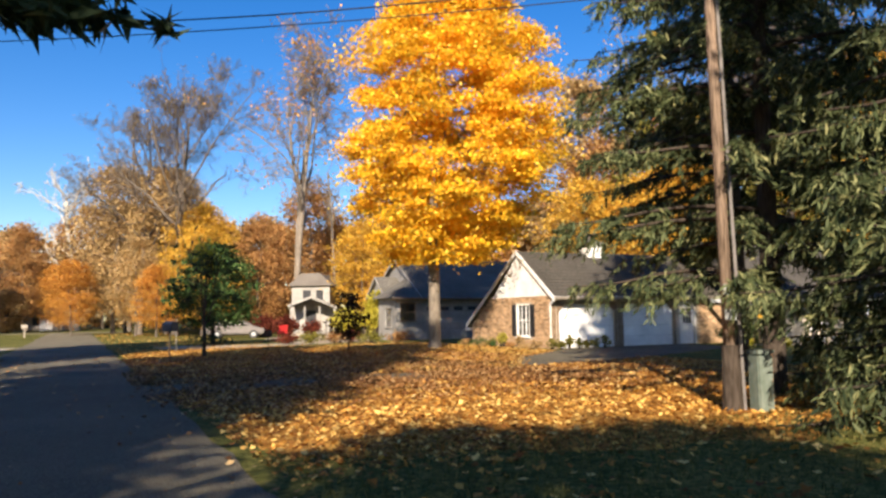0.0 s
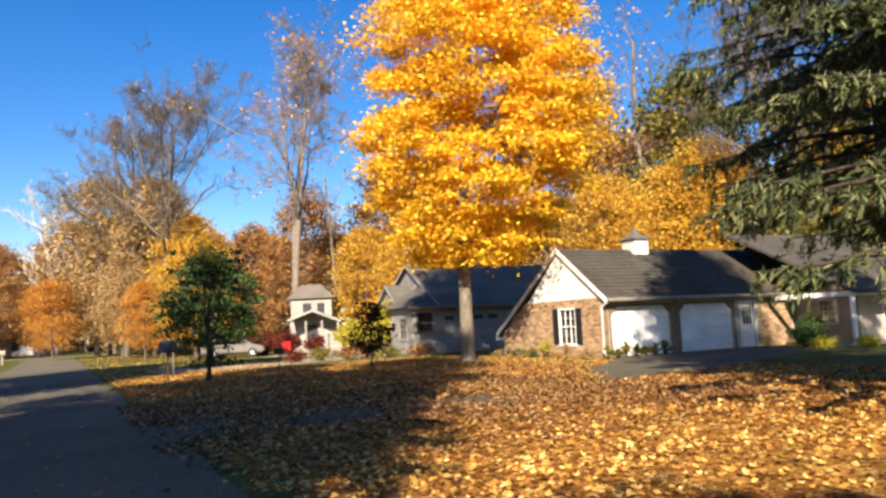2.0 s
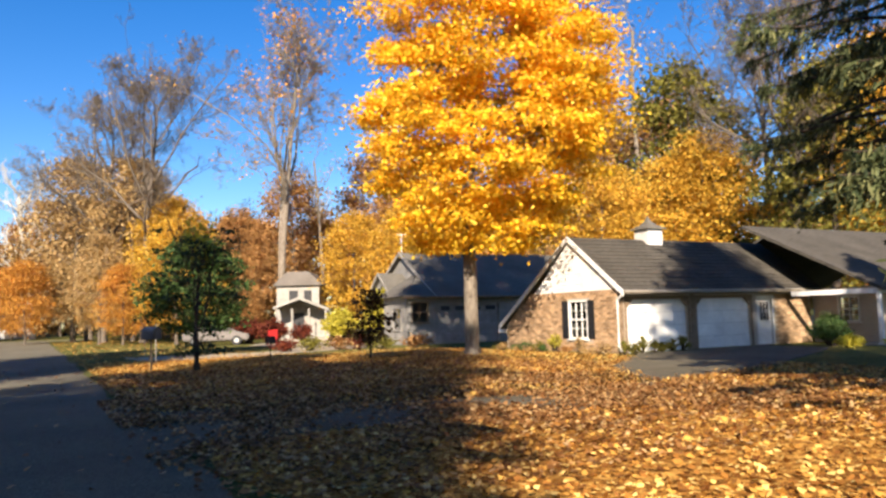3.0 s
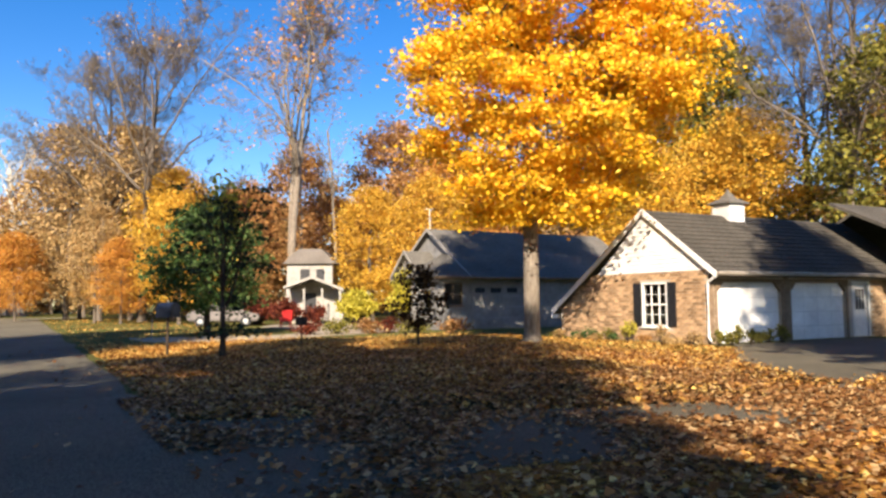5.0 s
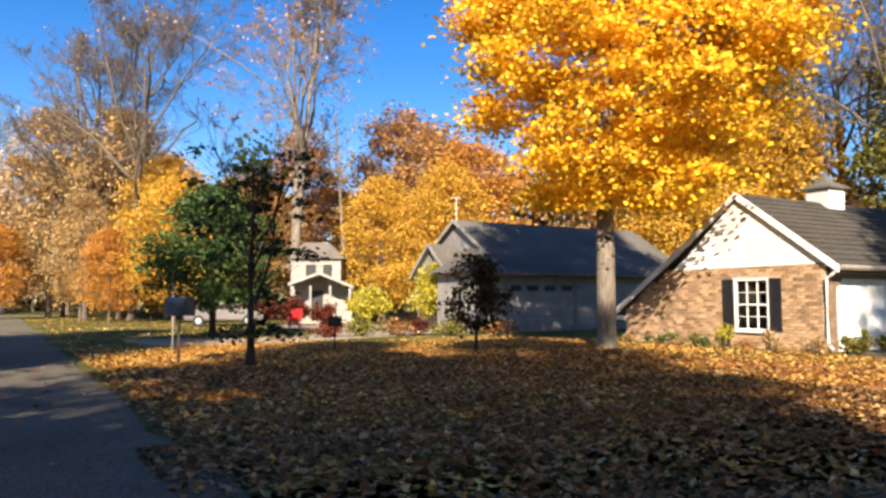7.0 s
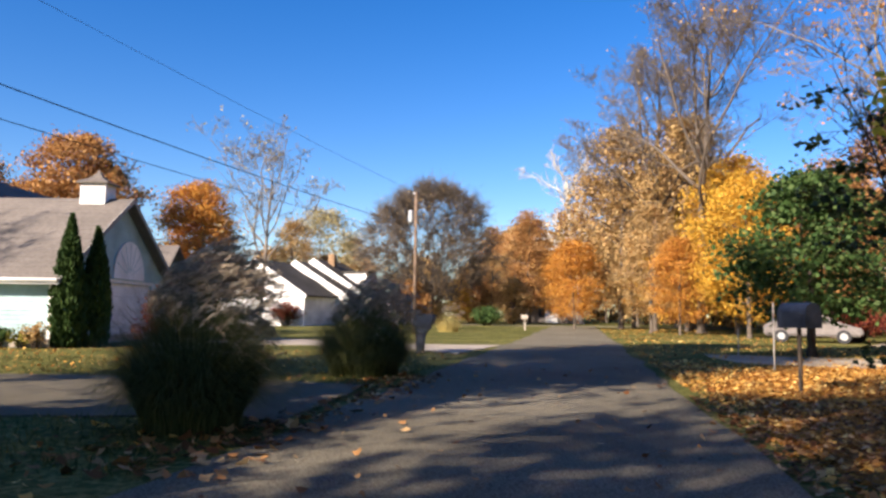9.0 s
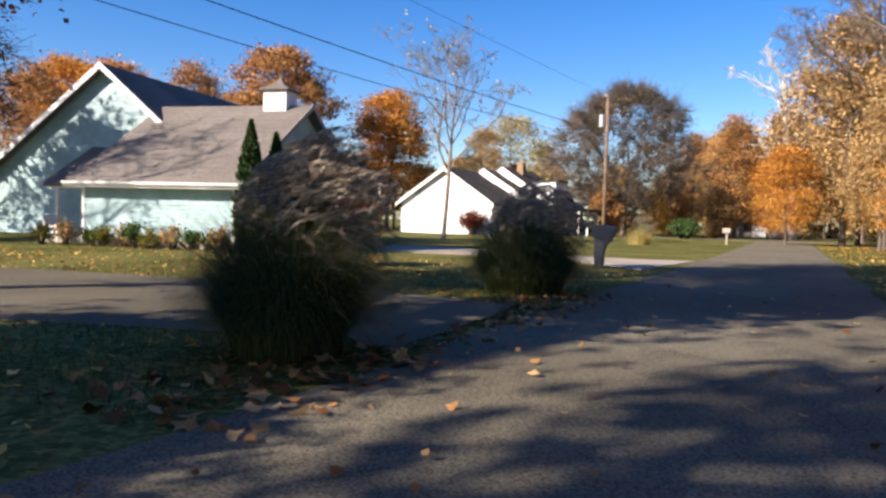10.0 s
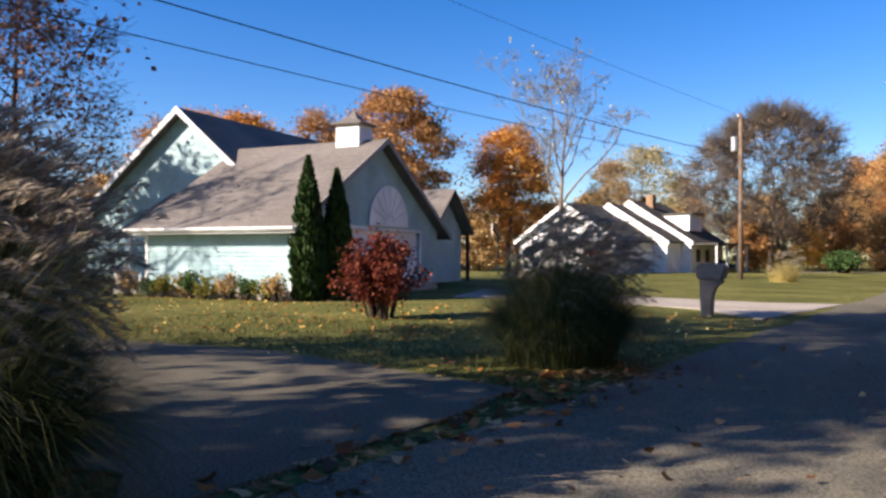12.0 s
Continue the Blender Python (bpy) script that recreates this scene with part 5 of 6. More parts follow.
WOODS = [
    ("sycamore", -58.4, 115.8, 24.0), ("orange", -57.0, 108.0, 9.6), ("bare_wide", -27.9, 76.4, 27.0), ("tan", -46.0, 127.0, 24.0), ("tan", -38.8, 100.1, 18.4), ("orange", -36.0, 87.2, 9.7),
    ("gold", -25.5, 77.1, 13.0), ("tan", -63.7, 135.0, 15.9), ("tan", -38.9, 86.3, 19.0), ("rust", -69.8, 120.8, 17.4), ("tan", -30.7, 73.6, 9.5), ("rust", -18.0, 71.6, 11.3),
    ("rust", -15.7, 83.6, 16.7), ("tan", -34.5, 93.6, 19.3), ("bare_tall", -14.35, 70.8, 28.5), ("gold", -7.9, 69.8, 10.2), ("rust", -6.9, 85.9, 19.5), ("orange", -13.8, 91.4, 12.7), ("bare_thin", -10.6, 71.6, 18.0),
    ("bare_thin", 0.6, 93.7, 26.1), ("rust", -3.0, 106.9, 23.0), ("olive", 22.7, 78.7, 25.6), ("gold", 19.3, 72.5, 14.8), ("rust", 16.9, 88.6, 21.8), ("bare_thin", 18.7, 81.0, 34.0),
    ("tan", 16.1, 93.9, 30.3), ("gold", 23.1, 73.8, 17.3), ("bare_wide", 30.6, 77.0, 29.3), ("bare_wide", 25.1, 61.8, 27.1), ("olive", 26.3, 58.9, 18.6), ("bare_tall", 37.1, 80.2, 26.1),
    ("rust", 25.9, 94.5, 26.4), ("olive", 33.1, 70.1, 23.0), ("gold", 34.3, 62.5, 22.5), ("olive", 29.4, 90.6, 26.1), ("brown_round", -67.2, 92.9, 16.6), ("oak", -82.2, 55.7, 18.3),
    ("orange", -81.9, 69.1, 15.5), ("orange", -85.5, 72.5, 13.5), ("tan", -78.0, 80.0, 12.0), ("filler", -70.0, 73.0, 5.0), ("filler", -76.0, 62.0, 6.0), ("filler_orange", -66.0, 88.0, 5.0), ("pale", -88.7, 94.7, 16.1), ("sparse", -49.8, 52.4, 13.8), ("darkred", -56.8, 22.5, 14.5), ("rust", -101.2, 53.5, 19.5), ("orange", -98.7, 43.9, 17.5),
    ("rust", -92.3, 34.3, 15.3), ("orange", -106.4, 40.7, 18.7), ("gold", -66.3, 97.7, 5.5), ("tan", -73.0, 115.1, 9.9), ("rust", -78.5, 129.4, 14.9), ("tan", -99.6, 112.6, 13.8),
    ("tan", -74.4, 126.0, 15.6), ("rust", -90.2, 145.6, 17.4), ("tan", -46.3, 107.0, 22.4), ("gold", -32.9, 85.4, 10.5), ("filler", -117.8, 196.5, 25.0), ("rust", -107.5, 167.5, 21.7),
    ("rust", -126.9, 214.4, 28.5),
    # deeper in the woods, closing the view
    ("filler", -78.0, 117.0, 9.0), ("filler_orange", -74.0, 112.0, 8.0), ("filler", -80.0, 106.0, 8.0), ("filler", -92.0, 62.0, 9.0), ("filler", -88.0, 79.0, 8.0), ("filler_orange", -79.0, 86.0, 8.0), ("filler", -97.0, 70.0, 9.0), ("filler", -90.0, 22.0, 9.0), ("filler", -86.0, 34.0, 7.0),
    ("filler", -58.0, 138.0, 17.0), ("filler_orange", -52.0, 132.0, 15.0), ("filler", -42.0, 122.0, 16.0), ("filler_orange", -34.0, 112.0, 15.0), ("filler", -27.0, 106.0, 15.0), ("filler", -21.0, 99.0, 13.0),
    ("filler_orange", -24.0, 90.0, 9.0), ("filler_orange", -10.0, 104.0, 14.0), ("filler", -2.0, 112.0, 17.0), ("filler_orange", 6.0, 104.0, 16.0), ("filler", 13.0, 108.0, 18.0), ("filler_orange", 22.0, 104.0, 17.0),
    ("filler", 32.0, 102.0, 17.0), ("filler", 41.0, 96.0, 14.0), ("filler_orange", 44.0, 84.0, 12.0), ("filler", 42.0, 66.0, 11.0), ("filler_orange", -80.0, 150.0, 15.0), ("filler", -90.0, 165.0, 18.0),
    ("filler", -100.0, 185.0, 20.0), ("filler_orange", -70.0, 150.0, 17.0), ("filler", -84.0, 112.0, 10.0), ("filler_orange", -94.0, 108.0, 10.0), ("filler", -104.0, 98.0, 11.0), ("filler_orange", -110.0, 84.0, 11.0),
    ("filler", -114.0, 68.0, 11.0), ("filler_orange", -118.0, 52.0, 12.0), ("filler", -112.0, 30.0, 11.0), ("filler", -104.0, 16.0, 10.0), ("filler", -72.0, 100.0, 7.0), ("filler", -62.0, 104.0, 6.0),
    ("gold", -21.5, 66.0, 9.5), ("orange", -41.0, 81.0, 8.0), ("orange", -27.0, 69.5, 6.5), ("gold", -3.5, 66.5, 10.5), ("orange", -1.0, 76.0, 14.0), ("gold", 12.0, 66.0, 13.0), ("orange", 14.5, 72.0, 12.0),
    ("tan", -41.0, 94.0, 16.0), ("rust", -68.0, 132.0, 20.0), ("tan", -31.0, 82.0, 18.0), ("bare_wide", -33.5, 81.0, 25.0),
    # unseen trees added behind the walker, mostly west of the lane, to shade it
    ("giant_shade_oak", -12.0, 1.0, 22.5), ("broad_shade_oak", -8.0, -11.0, 22.0), ("slim_shade_oak", -18.0, 17.0, 17.0), ("low_shade_oak", -1.0, -13.0, 13.0), ("spire_shade_oak", -18.6, 7.0, 24.0), ("broad_shade_oak", -8.0, -20.0, 22.0),
    # the last three are added to dapple the mint house
    ("slim_shade_oak", 1.0, -20.0, 17.0), ("giant_shade_oak", -7.0, -6.0, 27.0), ("giant_shade_oak", -24.0, 5.0, 27.0), ("giant_shade_oak", 7.0, 0.0, 27.0), ("oak", -16.0, 13.6, 6.3), ("oak", -18.8, 13.8, 5.2), ("oak", -14.2, 13.0, 5.2), ("low_shade_oak", -44.5, 17.5, 11.0), ("darkred", -50.6, 19.5, 18.5), ("sparse", -40.0, 15.5, 13.0),
]
BUILT = {}
for i, (key, x, y, h) in enumerate(WOODS):
    tall, make = KINDS[key]
    m = pose(x, y, 0, 0, 0, (i * 137) % 360)
    if key not in BUILT:
        BUILT[key] = make()
        BUILT[key].matrix_world = m @ Matrix.Scale(h / tall, 4)
        if key in ("tan", "rust", "gold", "orange", "bare_thin", "filler", "filler_orange"):
            tagged(BUILT[key], group="autumn woods")
    else:
        copy_thing(BUILT[key], m @ Matrix.Scale(h / tall / BUILT[key].scale[0], 4))

# ---- lawn plants ----
def bush(name, m, seed, height, radius, leaves, leaf_size, mat, label, category="shrub", stems=9, bark=None, waist=0.25):
    """A many-stemmed shrub, leaves out to a ragged outline."""
    rng = np.random.default_rng(seed)
    ob = thing(name, m, label, category)
    segs, tips = [], []
    for k in range(stems * 5):
        a, e = rng.uniform(0, 2 * math.pi), rng.uniform(0.1, 1.0)
        top = np.array([math.cos(a) * radius * e, math.sin(a) * radius * e, height * math.sqrt(max(0.05, 1 - 0.75 * e * e)) * rng.uniform(0.75, 1.05)])
        mid = np.array([top[0] * 0.4, top[1] * 0.4, top[2] * 0.5])
        root = np.array([math.cos(a) * radius * waist * e, math.sin(a) * radius * waist * e, -0.05])
        segs += [(root, mid, 0.02 * height, 0.012 * height), (mid, top, 0.012 * height, 0.004)]
        for f in (0.15, 0.45, 0.75, 1.0):
            tips.append(mid + (top - mid) * f)
    tagged(part("stem_mass", tubes_mesh("stem_mass", segs, bark or BARK_D, 4), BARK_D, ob), kind="stuff")
    tp = np.array(tips)
    pts = tp[rng.integers(0, len(tp), leaves)] + rng.normal(0, radius * 0.11, (leaves, 3))
    pts[:, 2] = np.maximum(pts[:, 2], 0.02)
    tagged(part("foliage", leaf_mesh("foliage", pts, leaf_size, mat, rng, 0.3), mat, ob), kind="stuff")
    return ob


def tall_grass(m, seed, height, spread, blades, plumes, mat, label, lean=(0.25, 0.0)):
    """A dome of arching blades that reach the ground all round, with feathery plumes streaming in the wind."""
    rng = np.random.default_rng(seed)
    ob = thing("ornamental_grass", m, label, "ornamental grass")
    n, k = blades, 8
    skirt = rng.random(n) < 0.45
    a, e = rng.uniform(0, 2 * np.pi, n), np.where(skirt, rng.uniform(0.6, 1.0, n), rng.random(n) ** 0.6)
    root = np.stack([np.cos(a) * 0.62 * spread * e, np.sin(a) * 0.62 * spread * e, np.zeros(n) - 0.03], 1)
    b = a + rng.normal(0, 0.45, n)
    out = np.stack([np.cos(b), np.sin(b), np.zeros(n)], 1)
    L = height * np.where(skirt, rng.uniform(0.40, 0.80, n), rng.uniform(0.66, 1.02, n))
    arch = np.where(skirt, rng.uniform(0.85, 1.4, n), np.clip(0.25 + 0.75 * e + rng.normal(0, 0.2, n), 0.1, 1.2))
    side = np.stack([-out[:, 1], out[:, 0], np.zeros(n)], 1)
    wd = rng.uniform(0.003, 0.007, n)
    rows, p = [], root.copy()
    for i in range(k):
        f = i / (k - 1)
        if i:
            tilt = arch * (0.16 + 1.9 * max(0.0, f - 0.1) ** 1.3)
            p = p + (out * (np.where(skirt, 1.0, 0.85) * np.sin(tilt))[:, None] + np.stack([np.zeros(n), np.zeros(n), np.cos(tilt)], 1) + np.array([lean[0], lean[1], 0]) * f * 0.35) * (L / (k - 1))[:, None]
            p[:, 2] = np.maximum(p[:, 2], 0.015)
        w = (wd * (1 - f * 0.9))[:, None]
        rows += [p - side * w, p + side * w]
    v = np.stack(rows, axis=1).reshape(-1, 3)
    one = np.array([[2 * i, 2 * i + 1, 2 * i + 3, 2 * i + 2] for i in range(k - 1)])
    f = (one[None] + (np.arange(n) * 2 * k)[:, None, None]).reshape(-1, 4)
    tagged(part("blade_mass", fast_mesh("blade_mass", v, f, mat), mat, ob, "long green and straw arching blades"), kind="stuff")
    if plumes:
        wind = np.array([lean[0], lean[1], 0]) / (math.hypot(*lean) + 1e-6)
        stems, pts, ways = [], [], []
        for q in range(plumes):
            a, e = rng.uniform(0, 2 * math.pi), rng.random() ** 0.55
            base = np.array([math.cos(a) * 0.35 * spread * e, math.sin(a) * 0.35 * spread * e, 0.3])
            low = rng.random() < 0.25
            zt = height * (rng.uniform(0.45, 0.72) if low else rng.uniform(0.80, 1.06) * (1.06 - 0.30 * e * e))
            top = np.array([math.cos(a) * spread * 0.78 * e, math.sin(a) * spread * 0.78 * e, zt]) + wind * 0.10
            mid = base + (top - base) * 0.55 + np.array([0, 0, 0.1]) - wind * 0.05
            reach = rng.uniform(0.20, 0.36)
            tip = top + wind * reach + np.array([0, 0, reach * (rng.uniform(-0.5, 0.1) if low else rng.uniform(0.1, 1.0))]) + rng.normal(0, 0.04, 3)
            stems += [(base, mid, 0.004, 0.003), (mid, top, 0.003, 0.002)]
            ax = (tip - top) / np.linalg.norm(tip - top)
            for g in np.linspace(0, 1, 70):
                pts.append(top + (tip - top) * g + np.array([0, 0, 0.05 * math.sin(g * math.pi) - 0.07 * g * g]) + rng.normal(0, 0.011, 3))
                ways.append(ax + rng.normal(0, 0.22, 3) + np.array([0, 0, -0.25 * g]))
        tagged(part("plume_stem_mass", tubes_mesh("plume_stem_mass", stems, BLADE, 3), BLADE, ob), kind="stuff")
        tagged(part("plume_mass", leaf_mesh("plume_mass", np.array(pts), 0.040, PLUME, rng, 0.1, 0.10, np.array(ways)), PLUME, ob, "feathery grey-beige seed plumes"), kind="stuff")
    return ob


GR = "tall maiden grass clump with feathery beige plumes"
tall_grass(pose(-15.35, 23.8, 0), 51, 1.72, 0.80, 10000, 380, BLADE, GR + " beside the lane", (0.12, 0.22))
tall_grass(pose(-18.9, 30.2, 0), 52, 1.72, 1.08, 11000, 300, BLADE, GR + " at the drive's edge", (0.12, 0.22))
tall_grass(pose(-40.8, 61.8, 0), 53, 1.7, 1.15, 1500, 40, STRAW, "straw-yellow ornamental grass clump on the lawn", (0.1, 0.1))
bush("burning_bush", pose(-26.6, 30.9, 0), 61, 1.75, 1.05, 5200, 0.05, CRIMSON, "dark red burning bush on the lawn")
bush("burning_bush", pose(-62.6, 65.8, 0), 62, 2.2, 1.6, 2500, 0.08, CRIMSON, "bright red shrub before the white house")
bush("yellow_shrub", pose(-4.6, 54.0, 0), 63, 3.3, 1.35, 5200, 0.09, LIME, "yellow-green tall shrub beside the grey house")
bush("yellow_shrub", pose(-8.6, 64.0, 0), 64, 2.2, 1.4, 2500, 0.10, LIME, "small yellow shrub at the yard's edge")
bush("red_shrub", pose(-11.4, 63.9, 0), 65, 1.2, 1.0, 1500, 0.08, CRIMSON, "low red shrub near the porch")
bush("round_shrub", pose(-56.6, 89.9, 0), 66, 2.0, 2.0, 3500, 0.09, GREEN, "clipped green round shrub")
bush("dark_shrub", pose(-15.4, 63.0, 0), 67, 1.6, 1.9, 3000, 0.08, CRIMSON, "dark purple-red shrub in the yard")
bush("dark_shrub", pose(-66.0, 24.5, 0), 69, 2.2, 3.0, 3500, 0.09, GREEN, "dark evergreen shrub beside the lawn")
bush("dark_shrub", pose(-71.0, 28.5, 0), 71, 1.8, 2.6, 3000, 0.09, NEEDLE, "dark evergreen shrub beside the lawn")
bush("dark_shrub", pose(-12.9, 60.5, 0), 72, 1.7, 1.1, 2200, 0.08, CRIMSON, "dark shrub before the porch")
bush("blue_spruce_shrub", pose(-51.3, 121.1, 0), 68, 3.0, 1.6, 3000, 0.1, NEEDLE, "small bluish spruce far along the lane")
for x, y, h, r, mt, lb in ((14.9, 38.4, 1.2, 0.9, GREEN, "low evergreen shrub by the brick wall"), (13.9, 36.4, 1.0, 0.8, GREEN, "low evergreen shrub by the porch"),
                           (13.6, 34.6, 0.45, 0.5, LIME, "low yellow chrysanthemum mound"), (15.2, 34.4, 0.4, 0.45, LIME, "low yellow chrysanthemum mound")):
    bush("foundation_shrub", pose(x, y, 0), int(x * 10), h, r, 1600, 0.05, mt, lb)
# flower bed along the garage gable and corner
rng = np.random.default_rng(70)
for k in range(15):
    f = k / 14
    x, y = 5.0 - 3.3 * f + rng.normal(0, 0.1) - 0.55, 35.0 + 6.4 * f + rng.normal(0, 0.1) - 0.4
    mt = LIME if k in (5, 6) else (GREEN, TAN, RUST, OLIVE)[int(rng.integers(0, 4))]
    bush("bed_plant", pose(x, y, 0), 700 + k, rng.uniform(0.35, 0.85) if k in (3, 5, 6) else rng.uniform(0.2, 0.45), rng.uniform(0.2, 0.5), 300, 0.035, mt, "withering flower bed plant against the brick wall", "plant", 4)
for k in range(7):
    x, y = 5.2 + 0.42 * k, 34.5 + 0.20 * k + rng.normal(0, 0.12)
    bush("bed_plant", pose(x, y, 0), 730 + k, rng.uniform(0.3, 0.6), 0.30, 260, 0.045, OLIVE, "green perennial with dark seed heads by the garage", "plant", 4)
for k in range(11):
    f = k / 10
    x, y = -39.6 + 5.6 * f + 0.5, 26.6 + 4.3 * f - 0.4 + rng.normal(0, 0.15)
    bush("bed_plant", pose(x, y, 0), 760 + k, rng.uniform(0.5, 0.95), 0.5, 450, 0.05, (OLIVE, TAN, GREEN)[k % 3], "brown and olive bed plant along the mint wall", "plant", 4)
for k, (x, y) in enumerate(((-9.2, 45.6), (-8.0, 46.0), (-6.6, 46.8), (-5.6, 47.4), (-4.4, 46.6), (-2.6, 45.6))):
    bush("bed_plant", pose(x, y, 0), 790 + k, 0.6, 0.9, 600, 0.06, (CRIMSON, OLIVE, BROWNLEAF)[k % 3], "low dark bed plant at the yard's edge", "plant", 5)


def arborvitae(m, seed, height, radius):
    rng = np.random.default_rng(seed)
    ob = thing("arborvitae", m, "narrow dark green arborvitae at the garage corner", "tree")
    part("trunk", tubes_mesh("trunk", [(np.array([0, 0, -0.1]), np.array([0, 0, height * 0.9]), 0.08, 0.02)], BARK_D, 6), BARK_D, ob)
    n = 5200
    t = rng.random(n) ** 0.8
    r = radius * np.interp(t, [0, 0.1, 0.35, 0.7, 1], [0.75, 0.95, 1.0, 0.62, 0.03]) * rng.uniform(0.55, 1.08, n)
    a = rng.uniform(0, 2 * np.pi, n)
    pts = np.stack([r * np.cos(a), r * np.sin(a), 0.05 + t * height], 1)
    ways = np.stack([0.35 * np.cos(a), 0.35 * np.sin(a), np.ones(n)], 1) + rng.normal(0, 0.25, (n, 3))
    part("spray_mass", leaf_mesh("spray_mass", pts, 0.12, CEDAR, rng, 0.1, 0.35, ways), CEDAR, ob)


arborvitae(pose(-33.5, 31.35, 0), 81, 4.35, 0.55)
arborvitae(pose(-33.55, 32.3, 0), 82, 4.0, 0.5)

# young trees on the lawn
sap = vase_tree("young_tree", 96, 5.0, 1.2, 13, 0.55, 0.085, BARK_D, "young tree with dark layered sprays and a yellow top", kids=(0, 0.8, 0.9, 0.9, 0), thin=0.006, wide=1.7, wob=0.1)
sap.matrix_world = pose(-9.5, 31.85, 0)
rngs = np.random.default_rng(92)
plates = [np.array([1.35 * math.sqrt(rngs.random()) * math.cos(a), 1.35 * math.sqrt(rngs.random()) * math.sin(a), z]) for a, z in zip(rngs.uniform(0, 6.28, 34), rngs.uniform(2.3, 4.6, 34))]
plates += [np.array([0.62 * math.cos(a) + 0.1, 0.62 * math.sin(a), 0.62 + 0.1 * (k % 3)]) for k, a in enumerate((0.2, 1.4, 2.6, 3.6, 4.7, 5.6))]
plates += [np.array([0.42, 0.1, 1.15]), np.array([0.55, -0.2, 1.35]), np.array([0.3, 0.3, 1.55])]
plate_pts = np.concatenate([c + rngs.normal(0, 1, (30, 3)) * np.array([0.20, 0.20, 0.055]) for c in plates])
tagged(part("leaf_sprays", leaf_mesh("leaf_sprays", plate_pts, 0.07, GREEN_D, rngs, 0.6), GREEN_D, sap, "dark green leaves in flat sprays"), kind="stuff")
tagged(part("spray_stem_mass", tubes_mesh("spray_stem_mass", [(np.array([c[0] * 0.12, c[1] * 0.12, max(0.5, c[2] - 0.9)]), c, 0.010, 0.004) for c in plates], BARK_D, 4), BARK_D, sap), kind="stuff")
tagged(part("yellow_top", leaf_mesh("yellow_top", np.array([0.05, 0.0, 4.35]) + rngs.normal(0, 1, (230, 3)) * np.array([0.26, 0.26, 0.36]), 0.075, LIME, rngs, 0.4), LIME, sap, "yellow-green top leaves"), kind="stuff")
sap2 = crown_tree("young_tree", 93, 2.7, 0.7, 0.85, DOME, 40, 26, 0.075, BARK_D, DUSK, "small young tree with dark purple-brown leaves on the lawn", 0.04, 3, 0.6, 1.6, 5, (0.12, 0.22), 0.005)
sap2.matrix_world = pose(-4.2, 36.6, 0)
grn = crown_tree("green_tree", 94, 5.9, 1.3, 2.55, (0.5, 0.85, 1.0, 1.0, 0.92, 0.75, 0.5, 0.15), 150, 75, 0.085, BARK_D, GREEN, "round small tree still in green leaf", 0.14, 4, 0.5, 2.4, 8, (0.25, 0.45))
grn.matrix_world = pose(-13.9, 46.0, 0)

# ---- posts, boxes, wires ----
def pole(name, m, height, r, label, lean=(0, 0), mat=None):
    ob = thing(name, m, label, "utility pole")
    bm = bmesh.new()
    tube(bm, [(0, 0, -0.2), (lean[0] * 0.5, lean[1] * 0.5, height * 0.5), (lean[0], lean[1], height)], [r, r * 0.88, r * 0.75], 14)
    part("shaft", bm, mat or POLEWOOD, ob, smooth=True)
    return ob


UP = pole("utility_pole", pose(5.66, 12.75, 0), 9.5, 0.10, "weathered utility pole with cable conduit among the spruces", (-0.12, 0.0))
# darker sleeve around the lowest metre
part("base_wrap", tube(bmesh.new(), [(0, 0, -0.1), (0.0, 0, 1.05)], [0.165, 0.14], 12), BARK_D, UP, "dark lowest section of the pole")
part("conduit", tube(bmesh.new(), [(0.17, -0.06, 0.0), (0.07, -0.06, 4.4), (-0.01, -0.06, 8.0)], 0.03, 8), TAUPE, UP, "grey cable conduit")
for z in (1.45, 1.85):
    part("tag_plate", boxes((-0.09 - z * 0.0126, 0.09 - z * 0.0126, -0.15, -0.10, z, z + 0.17)), METAL, UP)
GB = thing("transformer_cabinet", pose(6.12, 12.75, 0, 0, 0, 15) @ Matrix.Diagonal((0.62, 0.8, 0.95, 1.0)), "grey-green metal utility pedestal beside the pole", "utility box")
bm = boxes((-0.22, 0.22, -0.18, 0.18, -0.05, 0.95))
bmesh.ops.bevel(bm, geom=bm.edges[:], offset=0.03, segments=2, affect="EDGES")
part("cabinet", bm, GREENBOX, GB)
part("lid", boxes((-0.24, 0.24, -0.20, 0.20, 0.955, 1.02)), GREENBOX, GB)
part("orange_marker", tube(bmesh.new(), [(0.32, 0.0, -0.05), (0.32, 0.0, 0.95)], 0.035, 8), ORANGE_P, GB, "orange marker post")
P2 = pole("utility_pole", pose(-45.2, 63.4, 0), 10.6, 0.15, "weathered utility pole with transformer on the lawn")
part("transformer", tube(bmesh.new(), [(-0.32, -0.18, 8.2), (-0.32, -0.18, 8.25), (-0.32, -0.18, 9.1), (-0.32, -0.18, 9.15)], [0.2, 0.24, 0.24, 0.16], 12), METAL, P2, "grey drum transformer")
part("bracket", boxes((-0.3, 0.0, -0.1, 0.02, 8.6, 8.7)), METAL, P2)
part("insulator", tube(bmesh.new(), [(0, -0.14, 10.4), (0, -0.24, 10.4), (0, -0.26, 10.55)], 0.05, 8), WHITE, P2)
pole("utility_pole", pose(-78.0, 128.0, 0), 10.0, 0.14, "distant utility pole along the lane")
pole("utility_pole", pose(-19.5, -6.0, 0), 11.0, 0.15, "utility pole west of the lane")
pole("utility_pole", pose(-17.0, 14.6, 0), 9.5, 0.15, "utility pole beside the west drive")


